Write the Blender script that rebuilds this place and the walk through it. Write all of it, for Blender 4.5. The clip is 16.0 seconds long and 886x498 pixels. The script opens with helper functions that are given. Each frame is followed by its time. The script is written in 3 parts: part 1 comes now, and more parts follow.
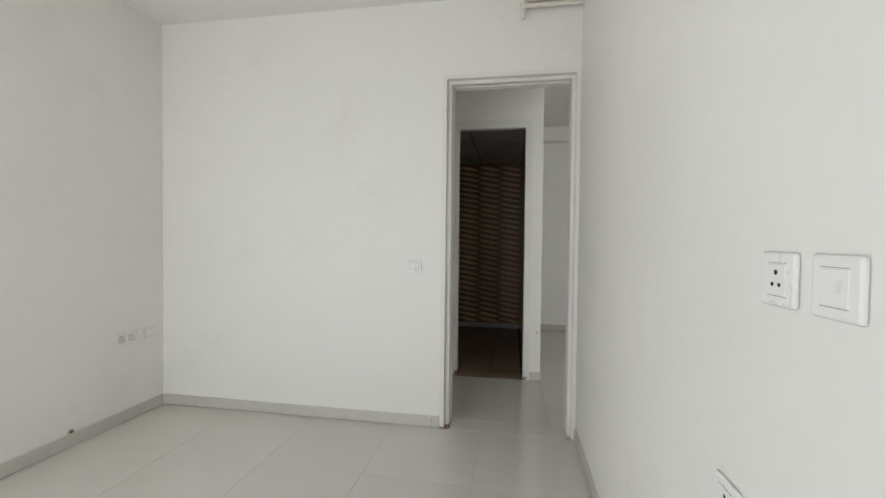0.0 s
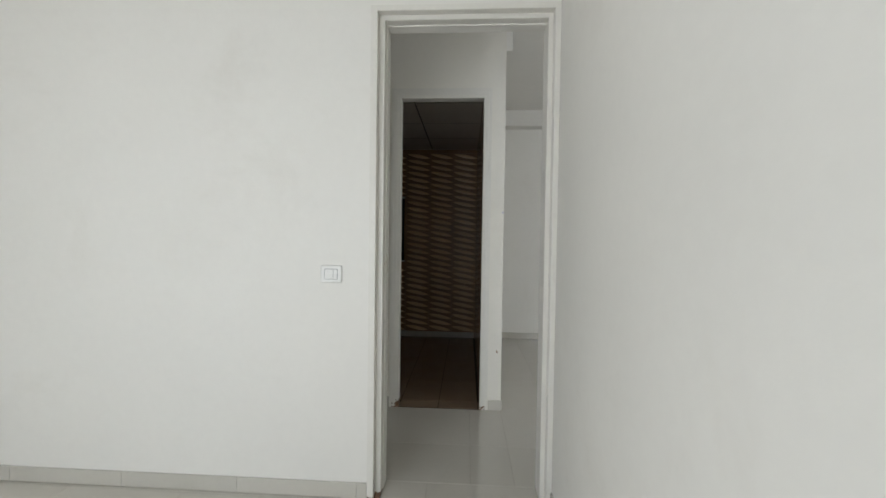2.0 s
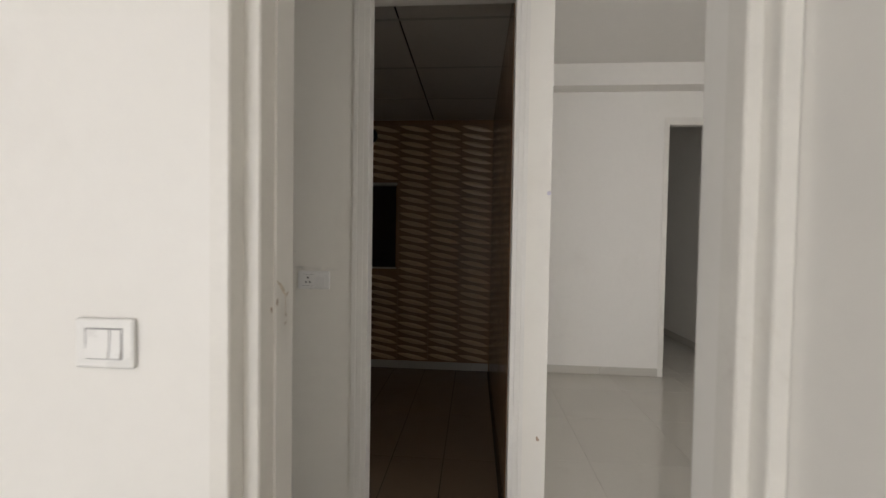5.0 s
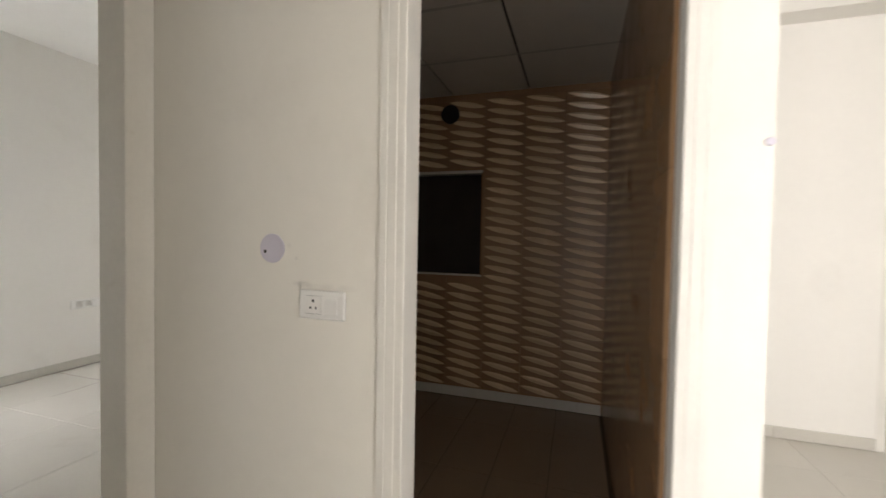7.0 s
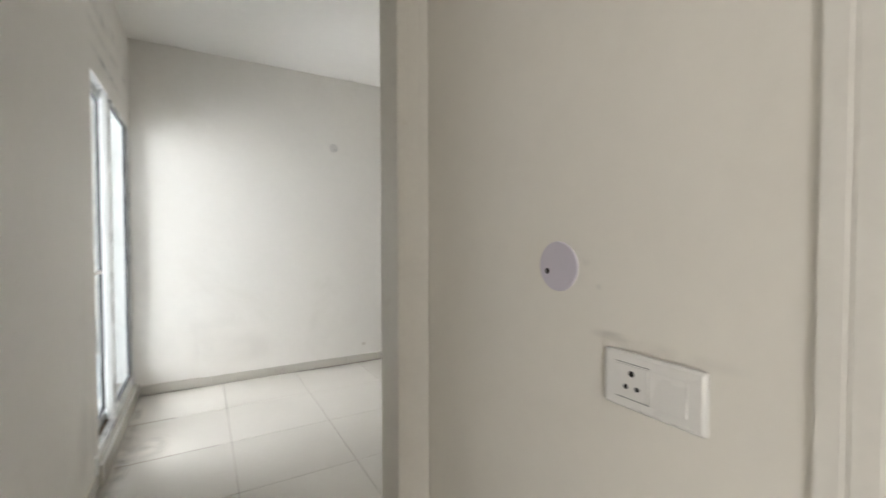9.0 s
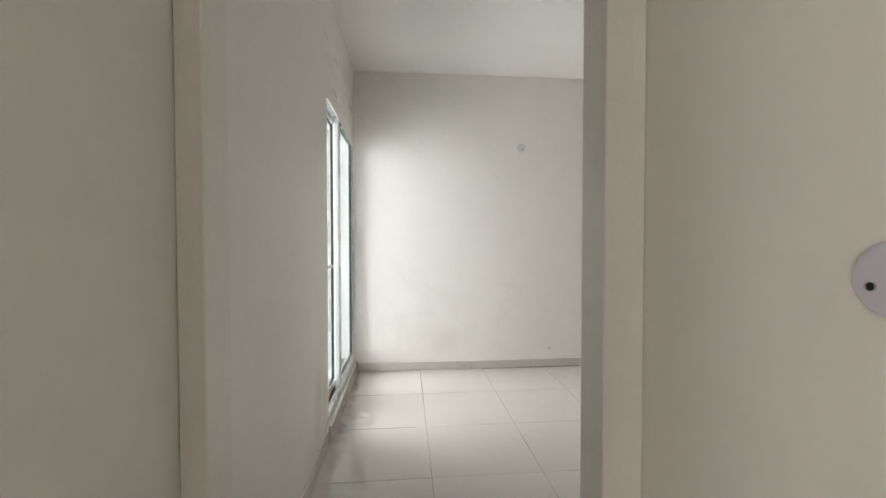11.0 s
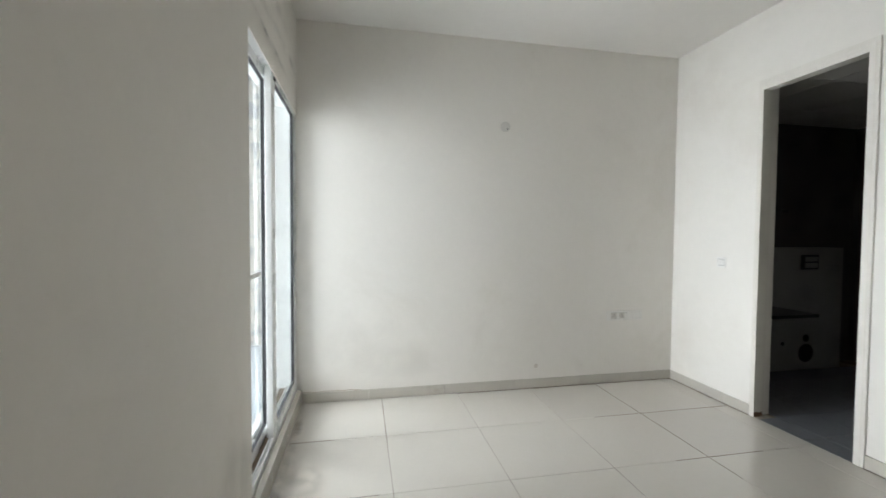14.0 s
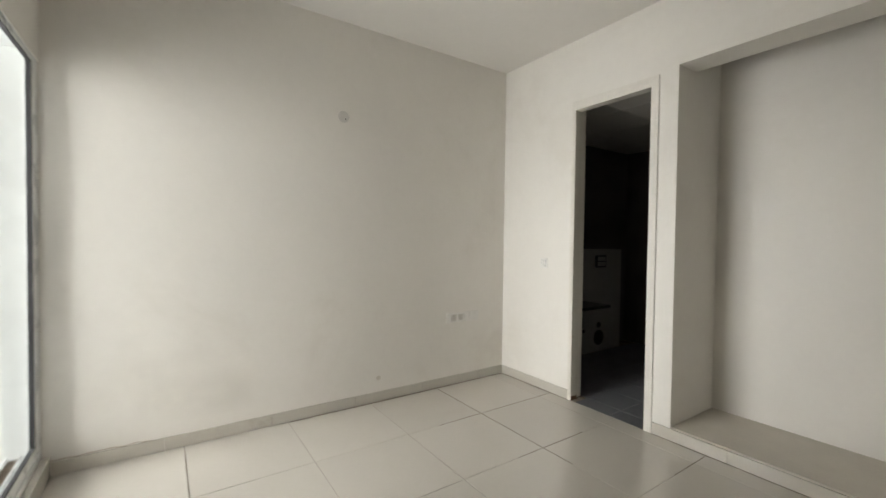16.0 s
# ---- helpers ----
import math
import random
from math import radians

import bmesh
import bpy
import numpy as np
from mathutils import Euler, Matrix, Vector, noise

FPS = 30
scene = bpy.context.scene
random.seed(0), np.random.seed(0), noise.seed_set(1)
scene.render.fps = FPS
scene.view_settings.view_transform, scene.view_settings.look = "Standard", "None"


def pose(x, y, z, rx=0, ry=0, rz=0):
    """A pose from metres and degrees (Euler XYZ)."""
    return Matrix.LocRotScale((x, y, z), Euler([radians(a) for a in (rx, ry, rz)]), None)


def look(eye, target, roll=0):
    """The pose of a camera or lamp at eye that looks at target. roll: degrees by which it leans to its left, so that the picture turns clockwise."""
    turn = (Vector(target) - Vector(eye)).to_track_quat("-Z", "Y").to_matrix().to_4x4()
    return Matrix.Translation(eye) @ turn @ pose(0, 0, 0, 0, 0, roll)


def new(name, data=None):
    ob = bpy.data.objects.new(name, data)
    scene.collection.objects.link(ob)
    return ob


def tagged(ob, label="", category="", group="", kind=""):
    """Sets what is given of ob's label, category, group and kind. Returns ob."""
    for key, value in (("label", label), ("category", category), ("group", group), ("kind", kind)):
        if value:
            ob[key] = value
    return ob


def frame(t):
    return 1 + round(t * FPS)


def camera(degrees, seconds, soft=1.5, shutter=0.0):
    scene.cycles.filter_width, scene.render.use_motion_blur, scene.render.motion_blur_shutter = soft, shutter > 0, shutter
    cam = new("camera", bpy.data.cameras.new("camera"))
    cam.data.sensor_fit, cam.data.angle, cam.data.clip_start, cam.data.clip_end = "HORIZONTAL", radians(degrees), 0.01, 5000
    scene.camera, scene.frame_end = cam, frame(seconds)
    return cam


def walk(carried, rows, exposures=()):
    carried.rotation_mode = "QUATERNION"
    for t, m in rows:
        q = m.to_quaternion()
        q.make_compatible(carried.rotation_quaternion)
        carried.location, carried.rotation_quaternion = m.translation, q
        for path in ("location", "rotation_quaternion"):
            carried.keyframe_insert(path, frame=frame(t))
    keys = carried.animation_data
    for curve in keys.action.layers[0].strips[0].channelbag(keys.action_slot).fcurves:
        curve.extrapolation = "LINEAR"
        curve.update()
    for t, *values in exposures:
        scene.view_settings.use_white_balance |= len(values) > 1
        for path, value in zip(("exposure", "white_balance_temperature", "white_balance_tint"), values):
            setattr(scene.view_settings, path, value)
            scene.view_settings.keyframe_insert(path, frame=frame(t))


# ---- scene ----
cam = camera(94.3, 16.0, 1.5, 0.5)
PATH = [
    (0, (0.462, -2.73, 1.272), (0.128, -0.758, 1.231), 0.6),
    (0.5, (0.465, -2.564, 1.263), (0.249, -0.577, 1.222), 0.7),
    (1, (0.448, -2.358, 1.26), (0.296, -0.365, 1.217), 0.8),
    (1.5, (0.426, -2.155, 1.266), (0.311, -0.159, 1.216), 0.7),
    (2, (0.455, -1.955, 1.274), (0.34, 0.041, 1.224), 0.8),
    (2.5, (0.447, -1.74, 1.28), (0.351, 0.257, 1.225), 0.7),
    (3, (0.432, -1.533, 1.273), (0.333, 0.464, 1.222), 0.6),
    (3.5, (0.412, -1.295, 1.281), (0.312, 0.701, 1.228), 0.4),
    (3.7, (0.431, -1.214, 1.281), (0.315, 0.782, 1.224), 0.4),
    (5.8, (0.402, -0.289, 1.279), (0.216, 1.702, 1.229), 1.4),
    (6, (0.404, -0.209, 1.279), (0.179, 1.777, 1.229), 1.2),
    (6.5, (0.409, -0.025, 1.280), (0.014, 1.935, 1.226), 1.1),
    (7, (0.366, 0.144, 1.277), (-0.250, 2.045, 1.220), 1.0),
    (7.5, (0.265, 0.335, 1.275), (-0.608, 2.134, 1.227), 0.7),
    (8, (0.172, 0.453, 1.275), (-1.013, 2.064, 1.226), 0.5),
    (8.5, (0.086, 0.543, 1.277), (-1.403, 1.878, 1.236), 0.4),
    (9, (0.043, 0.587, 1.285), (-1.682, 1.597, 1.231), -0.1),
    (9.5, (0.017, 0.607, 1.282), (-1.858, 1.301, 1.233), 0.2),
    (10, (0.001, 0.64, 1.287), (-1.954, 1.061, 1.241), 0.5),
    (10.2, (0.006, 0.617, 1.28), (-1.962, 0.969, 1.235), 0.3),
    (12.3, (-0.382, 0.563, 1.282), (-2.378, 0.67, 1.223), 0.2),
    (12.5, (-0.439, 0.55, 1.282), (-2.435, 0.67, 1.222), 0.2),
    (13, (-0.599, 0.548, 1.277), (-2.592, 0.706, 1.216), 0.3),
    (13.5, (-0.721, 0.562, 1.284), (-2.705, 0.804, 1.216), 0.2),
    (14, (-0.824, 0.57, 1.289), (-2.784, 0.96, 1.221), 0.4),
    (14.5, (-0.913, 0.601, 1.284), (-2.83, 1.166, 1.221), 0.3),
    (15, (-0.989, 0.607, 1.293), (-2.834, 1.378, 1.232), 0.5),
    (15.5, (-1.051, 0.608, 1.297), (-2.801, 1.575, 1.242), 0.6),
    (16, (-1.116, 0.624, 1.284), (-2.768, 1.75, 1.237), 0.7),
]
EXPOSURES = [(0, -.44, 6250, 10), (1, -.38, 6150, 8.5), (3.7, -.26, 6200, 10), (5.8, .26, 6800, 16.5), (6.5, .78, 6800, 15), (7.2, 1.24, 6800, 14.5), (7.6, 1.5, 6700, 14), (8, 1.52, 6650, 14), (9, 1.06, 6600, 13.5), (10.2, 1.0, 6700, 13.5), (12.3, 1.0, 6600, 12.5), (13.5, .84, 6400, 11), (15, .76, 6850, 12), (16, .64, 7150, 13)]
walk(cam, [(t, look(eye, target, roll)) for t, eye, target, roll in PATH], EXPOSURES)

# ---- world, sun, lamps in the windows ----
world = bpy.data.worlds.new("world")
scene.world = world
world.use_nodes = True
wn = world.node_tree
sky = wn.nodes.new("ShaderNodeTexSky")
sky.sky_type = "NISHITA"
sky.sun_disc = False
sky.sun_elevation = radians(55)
sky.sun_rotation = radians(-7)
sky.air_density, sky.dust_density = 1.0, 3.0
wn.nodes["Background"].inputs["Strength"].default_value = 0.05
wn.links.new(sky.outputs["Color"], wn.nodes["Background"].inputs["Color"])
sun = new("sun", bpy.data.lights.new("sun", "SUN"))
sun.data.energy, sun.data.angle, sun.data.color = 1.0, radians(12), (1.0, 0.95, 0.88)
sun.matrix_world = look((0, 0, 20), (1.0, -8.0, 4))


def window_lamp(name, centre, target, w, h, watts, colour):
    """Area lamp for daylight at an opening, seen or assumed."""
    lamp = new(name, bpy.data.lights.new(name, "AREA"))
    lamp.data.shape, lamp.data.size, lamp.data.size_y = "RECTANGLE", w, h
    lamp.data.energy, lamp.data.color = watts, colour
    lamp.matrix_world = look(centre, target)
    return lamp


XL, XR = -2.165, 0.877    # side walls of the first room
SKYLIGHT = (0.93, 0.97, 1.0)
window_lamp("skylight_room", (-.95, -3.93, 1.1), (-.9, 0, 0.8), 1.7, 1.9, 53, SKYLIGHT)
# added fill in an unseen opening, to balance the first room's walls
window_lamp("fill_room_side", (XL - .03, -3.0, 1.2), (0, -2.2, 0.9), 1.2, 1.9, 24, SKYLIGHT)
# added daylight from the hall's unseen east side, kept off door frame 3
window_lamp("fill_hall", (6.03, -2.42, 1.25), (0, -1.0, 1.1), .7, 2.1, 71, SKYLIGHT)
window_lamp("skylight_hall_side", (2.43, -2.96, 1.39), (2.43, 0, 1.39), .53, .95, 34, SKYLIGHT)
window_lamp("skylight_bedroom", (-3.62, -2.25, 1.5), (-3.5, 1.2, 1.05), 2.45, 2.7, 110, (0.91, 0.955, 1.0))


# ---- materials ----
def node(nt, kind, **sets):
    n = nt.nodes.new(kind)
    for k, v in sets.items():
        n.inputs[k.replace("_", " ")].default_value = v
    return n


def material(name, colour, rough=0.5, metal=0.0, vary=0.06, scale=3.0, fine=60.0, bump=0.0, bump_scale=200.0,
             coat=0.0, per_piece=0.0, stain=None, stain_scale=1.3, stain_edges=(0.55, 0.75), rough_vary=0.08, spec=0.5):
    """Paint, plastic, stone: a base colour with broad and fine variation, stains of their own shape, and fine relief."""
    m = bpy.data.materials.new(name)
    m.use_nodes = True
    nt = m.node_tree
    b = nt.nodes["Principled BSDF"]
    link = nt.links.new
    b.inputs["Roughness"].default_value = rough
    b.inputs["Metallic"].default_value = metal
    b.inputs["Specular IOR Level"].default_value = spec
    if coat:
        b.inputs["Coat Weight"].default_value = coat
        b.inputs["Coat Roughness"].default_value = 0.05
    big = node(nt, "ShaderNodeTexNoise", Scale=scale, Detail=5.0, Roughness=0.6)
    small = node(nt, "ShaderNodeTexNoise", Scale=fine, Detail=3.0)
    geo = nt.nodes.new("ShaderNodeNewGeometry")
    for n in (big, small):
        link(geo.outputs["Position"], n.inputs["Vector"])
    add = nt.nodes.new("ShaderNodeMath")
    add.operation = "ADD"
    link(big.outputs["Fac"], add.inputs[0])
    half = nt.nodes.new("ShaderNodeMath")
    half.operation = "MULTIPLY"
    half.inputs[1].default_value = 0.4
    link(small.outputs["Fac"], half.inputs[0])
    link(half.outputs[0], add.inputs[1])
    ramp = nt.nodes.new("ShaderNodeMapRange")
    ramp.inputs["From Min"].default_value, ramp.inputs["From Max"].default_value = 0.4, 1.0
    ramp.inputs["To Min"].default_value, ramp.inputs["To Max"].default_value = 1 - vary, 1 + vary
    link(add.outputs[0], ramp.inputs["Value"])
    value = ramp.outputs["Result"]
    if per_piece:
        info = nt.nodes.new("ShaderNodeObjectInfo")
        pr = nt.nodes.new("ShaderNodeMapRange")
        pr.inputs["To Min"].default_value, pr.inputs["To Max"].default_value = 1 - per_piece, 1 + per_piece
        link(info.outputs["Random"], pr.inputs["Value"])
        mul = nt.nodes.new("ShaderNodeMath")
        mul.operation = "MULTIPLY"
        link(value, mul.inputs[0])
        link(pr.outputs["Result"], mul.inputs[1])
        value = mul.outputs[0]
    tint = nt.nodes.new("ShaderNodeVectorMath")
    tint.operation = "SCALE"
    tint.inputs[0].default_value = colour
    link(value, tint.inputs["Scale"])
    result = tint.outputs["Vector"]
    if stain:
        sn = node(nt, "ShaderNodeTexNoise", Scale=stain_scale, Detail=8.0, Roughness=0.65, Distortion=0.4)
        link(geo.outputs["Position"], sn.inputs["Vector"])
        sr = nt.nodes.new("ShaderNodeMapRange")
        sr.interpolation_type = "SMOOTHSTEP"
        sr.inputs["From Min"].default_value, sr.inputs["From Max"].default_value = stain_edges
        sr.inputs["To Max"].default_value = stain[3]
        link(sn.outputs["Fac"], sr.inputs["Value"])
        mix = nt.nodes.new("ShaderNodeMix")
        mix.data_type = "RGBA"
        link(sr.outputs["Result"], mix.inputs["Factor"])
        link(result, mix.inputs["A"])
        mix.inputs["B"].default_value = (*stain[:3], 1)
        result = mix.outputs["Result"]
    link(result, b.inputs["Base Color"])
    if rough_vary:
        rr = nt.nodes.new("ShaderNodeMapRange")
        rr.inputs["From Min"].default_value, rr.inputs["From Max"].default_value = 0.3, 0.7
        rr.inputs["To Min"].default_value = max(0.02, rough - rough_vary)
        rr.inputs["To Max"].default_value = min(1.0, rough + rough_vary)
        link(big.outputs["Fac"], rr.inputs["Value"])
        link(rr.outputs["Result"], b.inputs["Roughness"])
    if bump:
        bn = node(nt, "ShaderNodeTexNoise", Scale=bump_scale, Detail=4.0)
        link(geo.outputs["Position"], bn.inputs["Vector"])
        bp = node(nt, "ShaderNodeBump", Strength=bump, Distance=0.002)
        link(bn.outputs["Fac"], bp.inputs["Height"])
        link(bp.outputs["Normal"], b.inputs["Normal"])
    return m


PAINT = material("wall_paint", (0.81, 0.782, 0.73), 0.55, vary=0.03, scale=1.2, fine=25, bump=0.15, bump_scale=90, stain=(0.58, 0.53, 0.45, 0.3), stain_scale=1.1, stain_edges=(0.52, 0.8))
# the wall paint again, yellower: the lobby's warm bounced light put into the colour
WARMED_PAINT = material("bounce_warmed_wall_paint", (0.80, 0.763, 0.69), 0.55, vary=0.03, scale=1.2, fine=25, bump=0.15, bump_scale=90, stain=(0.58, 0.53, 0.45, 0.3), stain_scale=1.1, stain_edges=(0.52, 0.8))
CEILING_PAINT = material("ceiling_paint", (0.82, 0.795, 0.75), 0.8, vary=0.03, scale=1.0, fine=20, bump=0.12, bump_scale=90)
FRAME_PAINT = material("frame_paint", (0.76, 0.73, 0.67), 0.42, vary=0.05, scale=6, fine=70, bump=0.2, bump_scale=120, stain=(0.45, 0.38, 0.28, 0.45), stain_scale=5.0, stain_edges=(0.62, 0.8))
FLOOR_TILE = material("vitrified_tile", (0.615, 0.585, 0.525), 0.06, vary=0.035, scale=2.0, fine=40, per_piece=0.02, rough_vary=0.035, stain=(0.42, 0.36, 0.28, 0.35), stain_scale=1.8, stain_edges=(0.6, 0.85))
FLOOR_TILE.node_tree.nodes["Principled BSDF"].inputs["IOR"].default_value = 1.65
GROUT = material("grout", (0.36, 0.32, 0.26), 0.9, vary=0.3, scale=5, fine=80, bump=0.3, stain=(0.12, 0.08, 0.05, 0.9), stain_scale=1.6, stain_edges=(0.45, 0.6))
SKIRTING = material("skirting_tile", (0.56, 0.53, 0.47), 0.05, vary=0.04, scale=3, fine=60, per_piece=0.03, rough_vary=0.02, stain=(0.34, 0.28, 0.2, 0.5), stain_scale=4, stain_edges=(0.6, 0.8))
WAVE_DARK = material("brown_wall_tile", (0.24, 0.135, 0.066), 0.42, vary=0.12, scale=6, fine=120, per_piece=0.06)
WAVE_LIGHT = material("cream_tile_relief", (0.66, 0.50, 0.325), 0.22, vary=0.08, scale=8, fine=140, per_piece=0.06)
SIDE_TILE = material("brown_side_tile", (0.30, 0.175, 0.092), 0.19, vary=0.12, scale=5, fine=90, per_piece=0.08)
SIDE_TILE.node_tree.nodes["Principled BSDF"].inputs["IOR"].default_value = 1.4
BATH_FLOOR = material("bath_floor_tile", (0.25, 0.18, 0.12), 0.4, vary=0.1, scale=4, fine=90, per_piece=0.05, stain=(0.2, 0.15, 0.1, 0.5), stain_scale=2.5)
DARK_TILE = material("dark_grey_tile", (0.085, 0.08, 0.075), 0.3, vary=0.04, scale=4, fine=90, rough_vary=0.01)
GRID_TILE = material("ceiling_panel", (0.5, 0.47, 0.43), 0.7, vary=0.04, scale=3, fine=80)
GRID_BAR = material("ceiling_grid_bar", (0.35, 0.33, 0.30), 0.5, vary=0.05)
UPVC = material("white_upvc", (0.82, 0.83, 0.82), 0.28, vary=0.02, scale=4, fine=50, stain=(0.55, 0.52, 0.46, 0.2), stain_scale=6, stain_edges=(0.64, 0.85))
GASKET = material("black_gasket", (0.03, 0.03, 0.032), 0.6, vary=0.1)
PLASTIC = material("white_plastic", (0.80, 0.783, 0.745), 0.3, vary=0.02, scale=8, fine=90)
LILAC = material("lilac_white_plastic", (0.60, 0.56, 0.625), 0.4, vary=0.03, scale=20, fine=90)
HOLE = material("dark_hole", (0.012, 0.009, 0.007), 0.8, vary=0.1)
STEEL = material("brushed_steel", (0.55, 0.54, 0.52), 0.35, metal=1.0, vary=0.05)
PIPE = material("pvc_pipe", (0.71, 0.65, 0.57), 0.45, vary=0.05, scale=9)
GRANITE = material("black_granite", (0.03, 0.03, 0.032), 0.12, vary=0.3, fine=150)
FACADE = material("weathered_render", (0.47, 0.445, 0.385), 0.9, vary=0.1, scale=1.5, fine=30, bump=0.6, bump_scale=25, stain=(0.22, 0.225, 0.23, 0.8), stain_scale=4.5, stain_edges=(0.50, 0.56))
# cement tinted pale blue to carry the bright haze low in the window
HAZE_CEMENT = material("haze_tinted_cement", (0.40, 0.45, 0.48), 0.8, vary=0.08, scale=2, fine=40)
CONCRETE = material("rough_concrete", (0.42, 0.41, 0.39), 0.9, vary=0.15, scale=2, fine=40, bump=0.5, bump_scale=40)
WET = material("dusty_cement_floor", (0.17, 0.175, 0.19), 0.5, vary=0.2, scale=2.5, fine=40)

GLASS = bpy.data.materials.new("window_glass")
GLASS.use_nodes = True
gb = GLASS.node_tree.nodes["Principled BSDF"]
gb.inputs["Base Color"].default_value = (0.93, 0.97, 0.97, 1)
gb.inputs["Transmission Weight"].default_value = 1.0
gb.inputs["Roughness"].default_value = 0.0
gb.inputs["IOR"].default_value = 1.1


# ---- mesh helpers ----
def box(bm, x0, x1, y0, y1, z0, z1, bevel=0.0):
    """Adds a box, its edges rounded off by bevel."""
    vs = [bm.verts.new((x, y, z)) for x in (x0, x1) for y in (y0, y1) for z in (z0, z1)]
    quads = ((0, 1, 3, 2), (4, 6, 7, 5), (0, 4, 5, 1), (2, 3, 7, 6), (0, 2, 6, 4), (1, 5, 7, 3))
    fs = [bm.faces.new([vs[i] for i in q]) for q in quads]
    if bevel:
        edges = {e for f in fs for e in f.edges}
        bmesh.ops.bevel(bm, geom=list(edges), offset=bevel, segments=2, affect="EDGES", profile=0.5)
    return bm


def boxes(rows, bevel=0.0):
    bm = bmesh.new()
    for r in rows:
        box(bm, *r, bevel=bevel)
    return bm


def disc(bm, centre, axis, radius, depth, sides=28, bevel=0.0):
    """Adds a short cylinder about the axis (0, 1 or 2), with a rounded rim."""
    turn = {0: Matrix.Rotation(radians(90), 4, "Y"), 1: Matrix.Rotation(radians(90), 4, "X"), 2: Matrix.Identity(4)}[axis]
    got = bmesh.ops.create_cone(bm, cap_ends=True, segments=sides, radius1=radius, radius2=radius, depth=depth,
                                matrix=Matrix.Translation(centre) @ turn)
    if bevel:
        vs = set(got["verts"])
        rims = [e for e in bm.edges if e.verts[0] in vs and e.verts[1] in vs and any(len(f.verts) > 4 for f in e.link_faces)]
        bmesh.ops.bevel(bm, geom=rims, offset=bevel, segments=2, affect="EDGES", profile=0.5)
    return bm


def mesh_of(name, bm, mat):
    bmesh.ops.recalc_face_normals(bm, faces=bm.faces)
    me = bpy.data.meshes.new(name)
    bm.to_mesh(me)
    bm.free()
    me.materials.append(mat)
    return me


def part(name, bm, mat, parent=None, label="", place=None):
    """Links a bmesh as one mesh object, under parent if there is one."""
    ob = new(name, mesh_of(name, bm, mat))
    if parent is not None:
        ob.parent = parent
    if place is not None:
        ob.matrix_basis = place
    if label:
        tagged(ob, label)
    return ob


def structure(name, rows, mat, label, category):
    return tagged(part(name, boxes(rows), mat), label, category, kind="structure")


def thing(name, place, label, category, group=""):
    ob = new(name)
    ob.matrix_basis = place
    return tagged(ob, label, category, group)


H = 2.87          # ceiling
SK = 0.078        # skirting height
YB = -3.9
TA = 0.153        # thickness of the wall between the first room and the lobby
D1 = 1.095        # lobby wall with the bathroom door
CX = 0.724        # corner of the bathroom wall towards the hall
BX, BY = -4.055, 3.335    # bedroom's far wall and its wall with the niche
HY = 3.36         # hall's far wall

# ---- walls ----
DT = 2.373        # top of the door frames
structure("wall_first_room_far", [(XL - .15, -1.0, 0, .1, 0, H), (-1.0, -.014, 0, TA, 0, H), (-.014, XR, 0, TA, DT - .01, H), (XR, XR + .15, 0, TA, 0, H)],
          PAINT, "white painted plaster wall with a door opening", "wall")
structure("wall_first_room_side", [(XL - .15, XL, YB, -3.62, 0, H), (XL - .15, XL, -2.38, 0, 0, H), (XL - .15, XL, -3.62, -2.38, 0, .22), (XL - .15, XL, -3.62, -2.38, 2.18, H)], PAINT, "white painted plaster wall with sockets", "wall")
structure("wall_first_room_hall", [(XR, XR + .15, YB, 0, 0, H)], PAINT, "white painted plaster wall with switches", "wall")
structure("wall_first_room_window", [(XL - .15, -1.8, YB - .15, YB, 0, H), (-.1, XR + .15, YB - .15, YB, 0, H), (-1.8, -.1, YB - .15, YB, 2.3, H), (-1.8, -.1, YB - .15, YB, 0, .12)],
          PAINT, "white painted wall with a wide window opening", "wall")
BLX, BRX = -0.115, 0.628      # bathroom door frame, outer
BI0, BI1 = -0.042, 0.567
BY0 = D1 + .14
structure("wall_lobby", [(-0.90, BLX + .01, D1, BY0, 0, H), (BLX + .01, BRX - .01, D1, BY0, DT, H), (BRX - .01, CX, D1, BY0, 0, H)],
          WARMED_PAINT, "painted lobby wall with the bathroom door, warm bounced light in its colour", "wall")
structure("wall_bathroom_hall", [(0.60, CX, BY0, HY + .15, 0, H)], PAINT, "white painted wall between bathroom and hall", "wall")
structure("wall_bathroom_back", [(-1.0, -0.95, 3.34, 3.49, 0, H), (-0.95, -0.342, 3.34, 3.49, 0, 0.973), (-0.95, -0.342, 3.34, 3.49, 1.807, H), (-0.342, 0.60, 3.34, 3.49, 0, H)],
          SIDE_TILE, "bathroom back wall behind the tiles with a window hole", "wall")
structure("wall_bedroom_bathroom", [(-1.15, -1.01, D1 + .05, HY + .15, 0, H), (-1.01, -0.90, D1, BY0, 0, H), (-1.01, -0.90, TA, D1, DT - .01, H)], WARMED_PAINT, "painted wall beside the bedroom doorway, warm bounced light in its colour", "wall")
WX0, WX1 = -2.72, -4.055     # bedroom window
WH, WS = 2.25, 0.115
structure("wall_bedroom_window", [(WX0, XL - .15, -.1, .1, 0, H), (WX1 - .15, WX0, -.1, .0945, WH, H), (WX1, WX0, .0945, .1, 2.168, H), (WX1 - .15, WX0, -.1, .085, 0, WS - .02)],
          PAINT, "white painted wall around the sliding window", "wall")
structure("wall_bedroom_far", [(BX - .15, BX, .1, BY + .15, 0, H), (BX - .15, BX, -.1, .1, 0, WH)], PAINT, "white painted bedroom wall with a hook plate", "wall")
D2L, D2R = -3.27, -2.575
